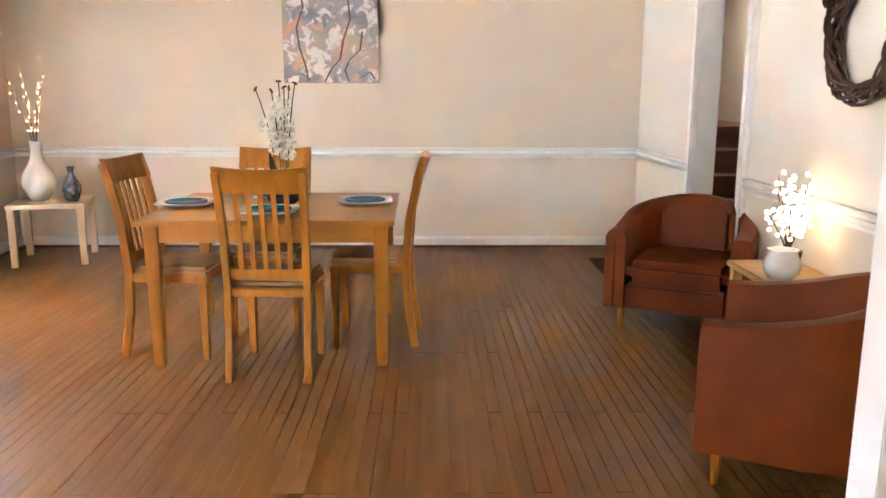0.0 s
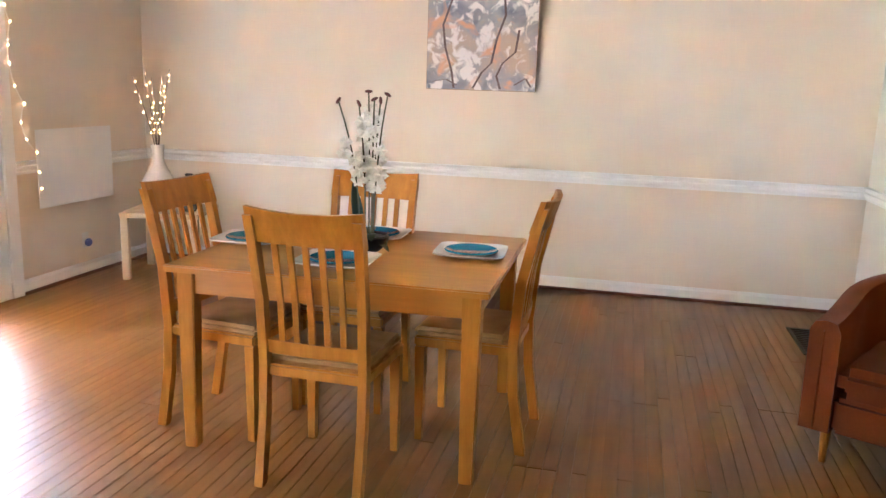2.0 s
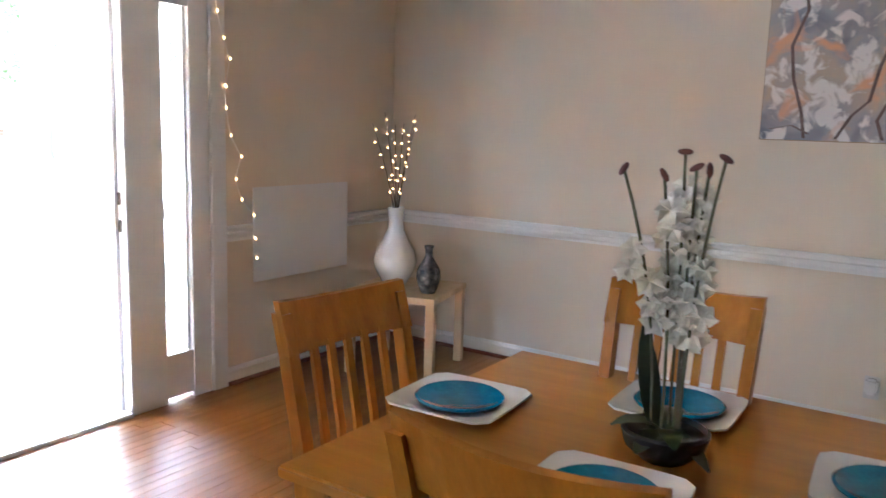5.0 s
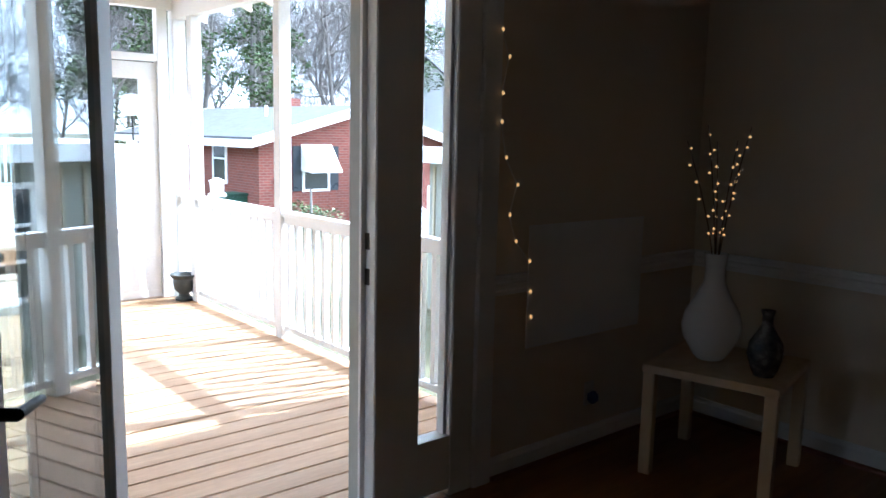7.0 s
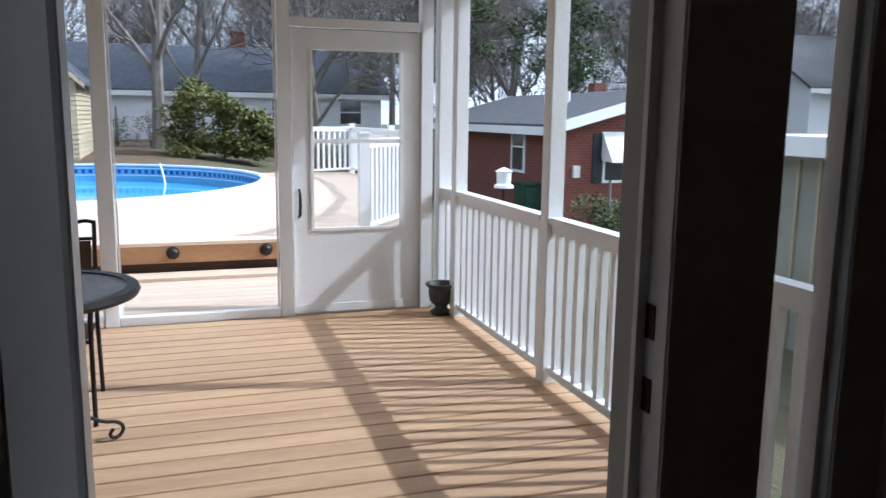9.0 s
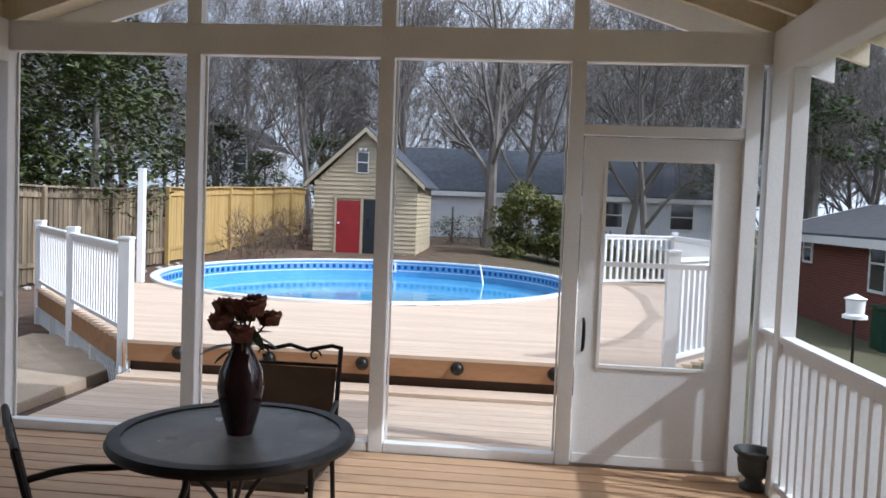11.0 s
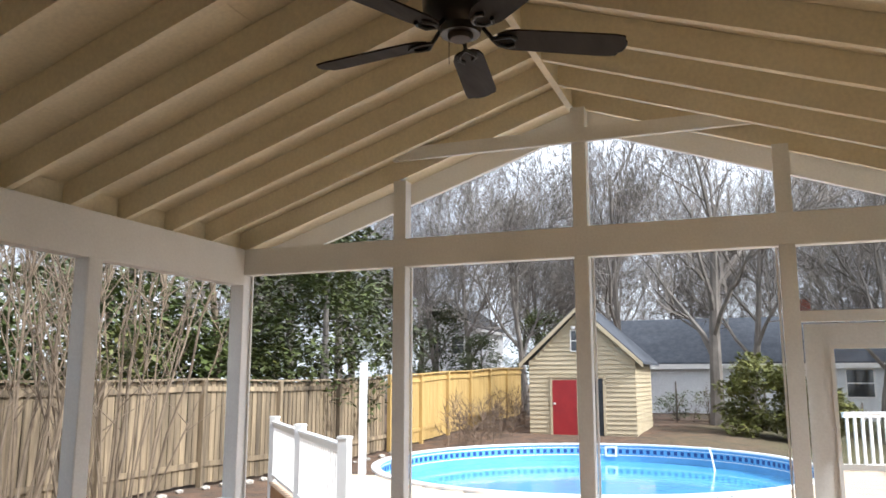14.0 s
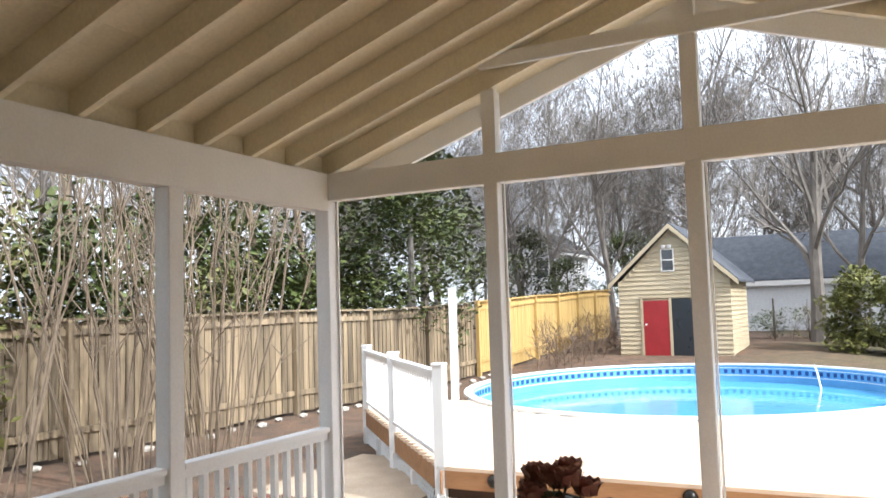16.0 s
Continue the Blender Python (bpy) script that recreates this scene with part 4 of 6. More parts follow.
part("ridge_board", box(B(), -5.04, -.16, YC - .02, YC + .02, 3.415, 3.605), RAFTERPAINT, rf)
# house wall seen from the porch
w = B()
box(w, -.165, -.152, -6.6, -3.56, -.6, 2.9)
# siding left open at the same added, unseen daylight opening
box(w, -.165, -.152, -9, -7.9, -.6, 2.9)
box(w, -.165, -.152, -7.9, -6.6, -.6, .88)
box(w, -.165, -.152, -7.9, -6.6, 2.08, 2.9)
box(w, -.165, -.152, -1.53, 3.0, -.6, 2.9)
box(w, -.165, -.152, -3.56, -1.53, 2.12, 2.9)
structure("wall_exterior", w, SIDING, "tan siding of the house behind the porch")
w = B()
lo = [w.verts.new((-.16, y, z)) for y, z in ((YL - .6, 2.4), (YR + .6, 2.4), (YC, 3.75))]
hi = [w.verts.new((-.15, y, z)) for y, z in ((YL - .6, 2.4), (YR + .6, 2.4), (YC, 3.75))]
w.faces.new(lo)
w.faces.new(hi[::-1])
for q in range(3):
    w.faces.new((lo[q], hi[q], hi[(q + 1) % 3], lo[(q + 1) % 3]))
structure("wall_gable_inner", w, SIDING, "tan siding under the porch ridge")
structure("house_roof", box(B(), -.5, 7.2, -9.6, 3.6, 2.9, 3.0), GREYSHINGLE, "grey shingled house roof", "roof")

for x0, x1 in ((-4.14, -2.75), (-2.65, -1.27), (-1.17, -.18)):
    railing("porch_railing", (x1, YR), (x0, YR), .885, .03, "white painted picket railing along the porch side", PORCHPAINT, group="porch railings")
railing("porch_railing", (-4.49, YR), (-4.24, YR), .885, .03, "white painted picket railing along the porch side", PORCHPAINT, group="porch railings")
for x0, x1 in ((-4.49, -3.16), (-3.04, -1.71), (-1.59, -.18)):
    railing("porch_railing", (x0, YL), (x1, YL), .875, .05, "white painted picket railing along the porch side", PORCHPAINT, group="porch railings")
for y0, y1 in ((-5.74, -4.56), (-4.46, -3.325), (-3.225, -2.155)):
    single("screen_sill", box(B(), XS - .04, XS + .04, y0, y1, PZ, .03, .004), PORCHPAINT, "white painted sill of the screen wall", "sill", "screen sills")
    fr = B()
    for a, c in ((y0, y0 + .012), (y1 - .012, y1)):
        box(fr, XS - .05, XS - .035, a, c, .03, BB)
    single("screen_bead", fr, TRIM, "thin white bead holding the porch screen", "screen bead", "screen beads")

# screen door
sdr = thing("storm_door", "white storm door with a two-part window, closed", "door", m=pose(XS - .02, -2.05, PZ + .01))
DW, DH = .925, 2.01
gy0, gy1, gz0, gz1 = .145, .78, .62, 1.87
part("bottom_panel", box(B(), 0, .03, .0, DW, 0, gz0, .003), PORCHPAINT, sdr)
part("top_rail", box(B(), 0, .03, 0, DW, gz1, DH, .003), PORCHPAINT, sdr)
part("stile", box(B(), 0, .03, 0, gy0, gz0, gz1), PORCHPAINT, sdr)
part("stile", box(B(), 0, .03, gy1, DW, gz0, gz1), PORCHPAINT, sdr)
for a, c, d, e in ((gy0 - .02, gy1 + .02, gz0 - .02, gz0), (gy0 - .02, gy1 + .02, gz1, gz1 + .02), (gy0 - .02, gy0, gz0, gz1), (gy1, gy1 + .02, gz0, gz1)):
    part("window_trim", box(B(), .03, .038, a, c, d, e), TRIM, sdr)
part("meeting_bar", box(B(), .008, .034, gy0, gy1, 1.225, 1.255), TRIM, sdr)
for z0, z1 in ((gz0, 1.225), (1.255, gz1)):
    g = part("pane", box(B(), .012, .016, gy0, gy1, z0, z1), GLASS, sdr, "clear storm window pane")
    g.visible_shadow = False
hd = part("handle", tube(B(), [(.03, .038, .70), (.065, .04, .72), (.07, .042, .80), (.06, .042, .88), (.03, .04, .90)], [.008, .011, .012, .010, .007], 10), DARKMETAL, sdr, "black pull handle", True)
part("kick_strip", box(B(), .03, .035, .01, DW - .01, .0, .06), TRIM, sdr)
single("door_header", box(B(), XS - .04, XS + .04, -2.06, -1.12, 2.0, 2.06, .004), PORCHPAINT, "white painted header over the storm door", "header")

# patio table, chairs, vase
TCX, TCY, TZ = -2.33, -3.40, .70
pt = thing("patio_table", "round black iron patio table with a frosted glass top", "table", m=pose(TCX, TCY, PZ))
part("rim", lathe(B(), [(.375, .70), (.42, .70), (.428, .715), (.42, .735), (.375, .735), (.375, .70)], 56), DARKMETAL, pt, "black rim", True)
part("glass_top", lathe(B(), [(0, .712), (.376, .712), (.376, .728), (0, .728)], 56), TABLEGLASS, pt, "frosted pebbled glass")
part("column", tube(B(), [(0, 0, .36), (0, 0, .46)], .03, 12), DARKMETAL, pt)
for k in range(4):
    a = k * math.pi / 2 + .55
    c, s = math.cos(a), math.sin(a)
    prof = [(.28, .70), (.16, .62), (.05, .50), (.035, .42), (.05, .34), (.14, .20), (.27, .10), (.345, .085), (.375, .05), (.355, .015), (.32, .012), (.305, .035), (.325, .055)]
    part("leg", tube(B(), eased([(c * r, s * r, z) for r, z in prof]), .0085, 8), DARKMETAL, pt, "", True)


def patio_chair(m):
    c = thing("patio_chair", "black iron patio armchair with a brown woven sling seat", "chair", "patio chairs", m=m)
    for s in (-1, 1):
        x = s * .255
        part("front_leg", tube(B(), [(x, .235, 0), (x, .225, .40)], .011, 8), DARKMETAL, c, "", True)
        part("back_leg", tube(B(), [(x * .95, -.27, 0), (x * .95, -.20, .38), (x * .95, -.25, .62), (x * .95, -.31, .88)], .011, 8), DARKMETAL, c, "", True)
        part("arm", tube(B(), eased([(x * .95, -.25, .64), (x * 1.03, -.12, .655), (x * 1.06, .05, .63), (x * 1.06, .18, .635), (x * 1.05, .25, .60), (x * 1.03, .255, .54), (x, .225, .47), (x, .225, .40)]), .0125, 8), DARKMETAL, c, "", True)
        part("scroll", tube(B(), [(x * .98 + s * .0, .225 - .03 * (1 - math.cos(t)), .42 + .035 * math.sin(t)) for t in [k * .6 for k in range(10)]], .006, 6), DARKMETAL, c, "", True)
    part("seat_rail", tube(B(), [(-.25, .225, .40), (.25, .225, .40)], .010, 8), DARKMETAL, c)
    part("seat_rail", tube(B(), [(-.24, -.20, .37), (.24, -.20, .37)], .010, 8), DARKMETAL, c)

    def sling(pts, half, th):
        b = B()
        rows = [[b.verts.new((-half, y, z)), b.verts.new((half, y, z)), b.verts.new((half, y - .004, z - th)), b.verts.new((-half, y - .004, z - th))] for y, z in pts]
        for p, q in zip(rows, rows[1:]):
            for k in range(4):
                b.faces.new((p[k], p[(k + 1) % 4], q[(k + 1) % 4], q[k]))
        b.faces.new(rows[0])
        b.faces.new(rows[-1][::-1])
        return b
    part("seat_sling", sling([(.245, .40), (.22, .42), (.1, .40), (-.05, .385), (-.195, .385)], .235, .012), SLING, c, "brown woven sling", True)
    part("back_sling", sling([(-.20, .46), (-.235, .58), (-.27, .70), (-.292, .79)], .225, .012), SLING, c, "brown woven sling", True)
    part("back_bar", tube(B(), [(-.24, -.294, .80), (.24, -.294, .80)], .009, 8), DARKMETAL, c)
    part("crest", tube(B(), [(-.25, -.31, .88), (-.2, -.312, .89), (-.08, -.312, .865), (0, -.312, .885), (.08, -.312, .865), (.2, -.312, .89), (.25, -.31, .88)], .010, 8), DARKMETAL, c, "", True)
    for s in (-1, 1):
        part("scroll", tube(B(), [(s * (.12 + .03 * math.cos(t) * (1 - t / 9)), -.308, .84 + .03 * math.sin(t) * (1 - t / 9)) for t in [k * .55 for k in range(12)]], .005, 6), DARKMETAL, c, "", True)
    return c


patio_chair(pose(-2.93, -3.47, PZ, 0, 0, -90))
patio_chair(pose(-1.93, -3.60, PZ, 0, 0, 37))
single("plum_vase", lathe(B(), [(0, 0), (.045, 0), (.05, .02), (.072, .10), (.082, .17), (.074, .225), (.045, .285), (.034, .31), (.038, .325), (.032, .325), (.028, .31), (0, .27)], 36, (TCX, TCY + .02, PZ + .7285)), PLUMVASE, "glossy dark plum vase on the patio table", "vase", "", True)
bq = thing("rose_bouquet", "dusty red roses with dark green leaves in the vase", "flowers", m=pose(TCX, TCY + .02, PZ + 1.02))
rng = random.Random(14)
for k in range(9):
    a, r = k * 2.4, .03 + .085 * (k / 9) ** .7
    x, y, z = math.cos(a) * r, math.sin(a) * r, .17 - .10 * (k / 9) + rng.uniform(-.02, .02)
    part("stem", tube(B(), [(0, 0, -.05), (x * .5, y * .5, z * .5), (x, y, z)], .0035, 5), STEM, bq)
    b = B()
    for q, (rr, hh) in enumerate(((.016, .03), (.028, .034), (.038, .03), (.044, .02))):
        for p in range(5):
            t = p * 1.257 + q * .6
            d = Vector((math.cos(t), math.sin(t), 0))
            sd_ = Vector((-math.sin(t), math.cos(t), 0))
            o = Vector((x, y, z))
            v = [o + d * rr * .5 - sd_ * rr * .6 + Vector((0, 0, -.02)), o + d * rr * .5 + sd_ * rr * .6 + Vector((0, 0, -.02)), o + d * rr + sd_ * rr * .55 + Vector((0, 0, hh * .7)), o + d * rr * 1.15 + Vector((0, 0, hh)), o + d * rr - sd_ * rr * .55 + Vector((0, 0, hh * .7))]
            b.faces.new([b.verts.new(c) for c in v])
    part("rose", b, ROSE, bq)
for k in range(12):
    b = B()
    leaf_blade(b, (0, 0, rng.uniform(-.0, .10)), k * .9, rng.uniform(.09, .15), .05, rng.uniform(-.02, .12), .06)
    part("leaf", b, LEAFDARK, bq, "", True)

# planter by the door
pl = thing("urn_planter", "small dark urn planter at the end of the railing", "planter", m=pose(-4.30, -1.02, PZ))
part("urn", lathe(B(), [(0, 0), (.075, 0), (.08, .02), (.05, .04), (.045, .06), (.085, .10), (.095, .17), (.09, .19), (.115, .215), (.118, .23), (.10, .23), (.085, .19), (0, .18)], 28), PLANTER, pl, "", True)

# ceiling fan
FX, FY, FZ = -2.50, -3.34, 3.025
fn = thing("ceiling_fan", "dark five-blade ceiling fan on a short rod", "ceiling fan", m=pose(FX, FY, FZ))
part("canopy", lathe(B(), [(0, .42), (.07, .42), (.07, .38), (.03, .34), (0, .34)], 24), FANDARK, fn, "", True)
part("rod", tube(B(), [(0, 0, .16), (0, 0, .38)], .014, 12), FANDARK, fn)
part("motor", lathe(B(), [(0, .22), (.05, .22), (.07, .205), (.14, .19), (.155, .16), (.15, .11), (.11, .07), (.085, .05), (.08, .02), (0, .02)], 36), FANDARK, fn, "", True)
part("switch_housing", lathe(B(), [(0, .025), (.052, .025), (.052, .012), (.042, .0), (0, -.004)], 28), GRILLE, fn, "dull switch cap", True)
part("pull_chain", tube(B(), [(.05, -.03, .0), (.05, -.03, -.12)], .0015, 5), FANDARK, fn)
for k in range(5):
    a = 46.8 + 72 * k
    bl = B()
    poly = [(.145, -.03), (.17, -.052), (.22, -.066), (.62, -.074), (.668, -.066), (.672, -.045), (.688, -.03), (.692, 0), (.688, .03), (.672, .045), (.668, .066), (.62, .074), (.22, .066), (.17, .052), (.145, .03)]
    prism(bl, poly, .008, pose(0, 0, .0, 0, 0, a) @ pose(0, 0, .01, -11, 0, 0))
    blade = part("blade", bl, FANBLADE, fn, "dark walnut blade")
    ir = B()
    mm = pose(0, 0, 0, 0, 0, a)
    tube(ir, [mm @ Vector((.09, 0, .06)), mm @ Vector((.13, 0, .012)), mm @ Vector((.16, .03, .002)), mm @ Vector((.20, .036, -.004)), mm @ Vector((.225, .018, -.002))], .009, 6)
    tube(ir, [mm @ Vector((.13, 0, .012)), mm @ Vector((.16, -.03, .006)), mm @ Vector((.20, -.036, .010)), mm @ Vector((.225, -.018, .006))], .009, 6)
    part("blade_iron", ir, FANDARK, fn, "", True)

# ================================================================ pool and its deck
PCX, PCY, PR, PSX, DZ = -13.7, -5.0, 3.60, 1.139, .26
RX = -6.30


def left_edge(x):
    return -5.85 - (RX - x) * (8.8 - 5.85) / 3.35 if x > -9.7 else -8.8


def right_edge(x):
    pl_ = [(-6.3, -1.15), (-7.6, -.2), (-9.5, .35), (-12, .6), (-14.8, .5), (-20, .5)]
    for (xa, ya), (xb, yb) in zip(pl_, pl_[1:]):
        if x >= xb:
            return ya + (yb - ya) * (xa - x) / (xa - xb)
    return .5


pool = thing("swimming_pool", "oval above-ground pool with a blue liner and white coping", "pool", m=pose(PCX, PCY, 0))
pool.scale = (PSX, 1, 1)
part("liner_wall", lathe(B(), [(PR + .02, -.9), (PR + .02, .27), (PR - .02, .27), (PR - .02, -.9)], 96), POOLBLUE, pool, "blue liner", True)
part("coping", lathe(B(), [(PR - .05, .262), (PR - .05, .295), (PR + .085, .295), (PR + .085, .262), (PR - .05, .262)], 96), VINYL, pool, "white coping", True)
part("water", lathe(B(), [(0, -.08), (PR - .02, -.08)], 96), WATER, pool, "still blue water")
part("liner_band", lathe(B(), [(PR - .024, .20), (PR - .024, .215)], 96), VINYL, pool, "pale liner stripe")
me = mesh("liner_tile", box(B(), -.035, .035, -.004, .004, -.04, .04), POOLDOT)
for k in range(150):
    a = 2 * math.pi * k / 150
    piece("liner_tile", me, pool, pose((PR - .026) * math.cos(a), (PR - .026) * math.sin(a), .135, 0, 0, math.degrees(a) + 90))
part("liner_band", lathe(B(), [(PR - .024, .045), (PR - .024, .06)], 96), VINYL, pool, "pale liner stripe")
sk = B()
for x0, x1, z0, z1 in ((-.13, .13, .20, .24), (-.13, .13, .02, .06), (-.13, -.09, .06, .20), (.09, .13, .06, .20)):
    box(sk, x0, x1, -.02, .02, z0, z1)
bmesh.ops.transform(sk, matrix=pose(-(PR - .05), -.35, 0, 0, 0, 90), verts=sk.verts)
part("skimmer", sk, VINYL, pool, "white skimmer frame")
part("hose", tube(B(), [(-2.75, 1.75, .35), (-2.70, 1.80, .20), (-2.55, 1.85, -.05), (-2.5, 1.86, -.20)], .018, 8), VINYL, pool, "white hose", True)

pd = thing("pool_deck", "pale weathered plank deck around the pool", "deck")
pd["kind"] = "structure"
bx = RX
i = 0
rngd = random.Random(3)
while bx > -14.9:
    x0, x1 = bx - .137, bx
    xm = (x0 + x1) / 2
    segs = [(left_edge(xm) if xm > -10.9 else -7.6, right_edge(xm) if xm > -14.9 else -2.0)]
    dx = abs(xm - PCX) / PSX
    if dx < PR + .08:
        h = math.sqrt((PR + .08) ** 2 - dx * dx)
        s0, s1 = segs[0]
        segs = [(s0, PCY - h), (PCY + h, s1)]
    for a, c in segs:
        if c - a > .1:
            part("board", box(B(), x0, x1, a, c, DZ - .03 + rngd.uniform(-.001, .001), DZ), POOLDECK, pd)
    bx -= .142
part("riser_board", box(B(), RX - .03, RX, -5.85, -1.15, .075, DZ - .032), CEDAR, pd, "cedar riser board")
b = B()
bx = -4.62
while bx > RX + .1:
    part("board", box(B(), bx - .137, bx, -5.8, -1.0, PZ - .04, PZ - .01), POOLDECK, pd)
    bx -= .142
part("step_board", box(B(), RX - .02, RX + .26, -5.8, -1.2, PZ - .008, PZ + .02), POOLDECK, pd)
# coloured near-black to paint the shade behind the riser
part("joist", box(B(), RX - .10, RX - .06, -5.85, -1.15, -.3, .22), UNDERSHADE, pd, "joist coloured dark for the shade behind the riser")
for k in range(6):
    y = -5.36 + k * .82
    lg = thing("deck_light", "small dark dome light on the deck riser", "deck light", "deck lights", m=pose(RX, y, .165, 0, 90, 0))
    part("dome", lathe(B(), [(.05, 0), (.05, .012), (.042, .03), (.02, .045), (0, .048)], 18), DARKMETAL, lg, "", True)
    part("backplate", lathe(B(), [(0, .0), (.058, .0), (.058, .006), (0, .006)], 18), GRILLE, lg)
# skirt with lattice under the left rail
rn = math.atan2(-2.95, -3.35)
lat = thing("deck_skirt", "white lattice skirt and posts below the deck edge", "lattice", m=pose(RX, -5.85, 0, 0, 0, math.degrees(rn)))
part("fascia", box(B(), 0, 4.46, -.02, .02, .02, DZ - .032), CEDAR, lat, "cedar fascia")
for k in range(5):
    part("skirt_post", box(B(), .02 + k * 1.08, .12 + k * 1.08, -.05, .05, -.6, .018), VINYL, lat)
for s in (-1, 1):
    me = mesh("lath", box(B(), -.012, .012, -.004, .004, -.42, .42), VINYL)
    for k in range(42):
        piece("lath", me, lat, pose(.15 + k * .10, .006 * s, -.28, 0, 45 * s, 0))

# ---------------------------------------------------------------- deck railings
def white_post(x, y, z0, z1, s=.10, label="square white vinyl railing post with a cap"):
    p = thing("rail_post", label, "post", "deck rail posts")
    part("shaft", box(B(), x - s / 2, x + s / 2, y - s / 2, y + s / 2, z0, z1), VINYL, p)
    part("cap", box(B(), x - s / 2 - .01, x + s / 2 + .01, y - s / 2 - .01, y + s / 2 + .01, z1, z1 + .03, .008), VINYL, p)


LBL = "white vinyl picket railing along the pool deck"
pts = [(RX - .05, -5.88), (-8.0, -7.35), (-9.65, -8.78)]
for a, c in zip(pts, pts[1:]):
    railing("deck_railing", a, c, 1.10, .33, LBL, VINYL, .11, group="deck railings")
for x, y in pts:
    white_post(x, y, -.5, 1.14)
pts = [(RX - .05, -1.14), (-7.6, -.22), (-9.5, .33), (-12.0, .58), (-14.8, .48)]
for a, c in zip(pts, pts[1:]):
    railing("deck_railing", a, c, 1.18, .33, LBL, VINYL, .11, group="deck railings")
for x, y in pts:
    white_post(x, y, -.8, 1.22)
railing("deck_railing", (-14.8, .50), (-13.9, -1.05), 1.18, .33, LBL, VINYL, .13, group="deck railings")
railing("stair_railing", (-4.66, -.90), (-6.1, -.35), .98, .1, "white vinyl railing of the side steps", VINYL, .11)
white_post(-6.15, -.33, -.9, 1.14)
white_post(-10.9, -8.0, DZ, 1.92, .09, "tall white square post beside the pool")

# ================================================================ yard
def gz(x, y):
    s = min(1, max(0, (y + 4.5) / 12))
    s = s * s * (3 - 2 * s)
    u = min(1, max(0, (-x - 15) / 14))
    return -.22 - 1.15 * s + .45 * u * (1 - s) + .04 * noise.noise(Vector((x * .4, y * .4, 0)))


b = B()
xs = [-260, -160, -110, -80, -60, -50] + [-44 + k * .9 for k in range(54)] + [6, 12, 30, 80, 200]
ys = [-240, -140, -80, -50, -34] + [-26 + k * .9 for k in range(52)] + [24, 34, 60, 120, 240]
grid = [[b.verts.new((x, y, gz(x, y))) for y in ys] for x in xs]
for i in range(len(xs) - 1):
    for j in range(len(ys) - 1):
        b.faces.new((grid[i][j], grid[i + 1][j], grid[i + 1][j + 1], grid[i][j + 1]))
tagged(part("ground", b, GROUND, None, "", True), "pine straw and thin winter grass over the yard", "ground", "", "structure")
single("side_step", box(box(B(), -8.2, -5.2, -7.1, -6.25, -.35, -.12, .01), -8.6, -6.4, -8.2, -7.1, -.35, -.16, .01), CONCRETE, "low sandy landing beside the porch", "step")

# fence
def fence(name, x0, x1, yf, h, m, label, board, group):
    f = thing(name, label, "fence")
    n = int(abs(x1 - x0) / board)
    me = mesh("picket", box(B(), -board / 2 + .003, board / 2 - .003, -.009, .009, 0, h, .002), m)
    for k in range(n):
        x = x0 + (x1 - x0) * (k + .5) / n
        piece("picket", me, f, pose(x, yf(x), gz(x, yf(x)) + .06 + rngd.uniform(-.012, .012), 0, rngd.uniform(-.4, .4), 0))
    np_ = int(abs(x1 - x0) / 2.4) + 1
    for k in range(np_):
        xa = x0 + (x1 - x0) * k / np_
        xb = x0 + (x1 - x0) * (k + 1) / np_
        za, zb = gz(xa, yf(xa)), gz(xb, yf(xb))
        part("fence_post", box(B(), xa - .05, xa + .05, yf(xa) + .012, yf(xa) + .11, za - .2, za + h + .08, .004), m, f)
        for dz in (.35, h * .93):
            q = B()
            vs = [Vector((xx, yf(xx) + dy, zz + dz + hz)) for xx, zz in ((xa, za), (xb, zb)) for dy in (.011, .05) for hz in (0, .09)]
            bmesh.ops.convex_hull(q, input=[q.verts.new(v) for v in vs])
            part("fence_rail", q, m, f)
        q = B()
        vs = [Vector((xx, yf(xx) + dy, zz + h + .07 + hz)) for xx, zz in ((xa, za), (xb, zb)) for dy in (-.05, .09) for hz in (0, .035)]
        bmesh.ops.convex_hull(q, input=[q.verts.new(v) for v in vs])
        part("fence_cap", q, m, f)
    return f


fence("wooden_fence", -.5, -18.3, lambda x: -12.05 + (-x - 6) * .075 if x < -6 else -12.05, 1.80, FENCE, "tall weathered grey-brown plank fence with posts", .145, "")
fence("yellow_fence", -18.4, -31, lambda x: -11.1, 1.82, YFENCE, "newer yellow plank fence behind the pool", .15, "")

# ---------------------------------------------------------------- tan shed
SX0, SX1, SY0, SY1 = -27.4, -23.6, -8.75, -5.55
SZ0, SZE, SZP = -.15, 2.25, 3.85
YM = (SY0 + SY1) / 2
sh = thing("garden_shed", "small tan clapboard shed with a red door", "shed")
b = box(B(), SX0 + .03, SX1 - .03, SY0 + .03, SY1 - .03, SZ0 - .3, SZE)
prism(b, [(SY0 + .03, SZE), (SY1 - .03, SZE), (YM, SZP - .06)], SX1 - SX0 - .06, Matrix(((0, 0, 1, SX0 + .03), (1, 0, 0, 0), (0, 1, 0, 0), (0, 0, 0, 1))))
part("core", b, SIDING, sh)
n = int((SZP - SZ0) / .135)
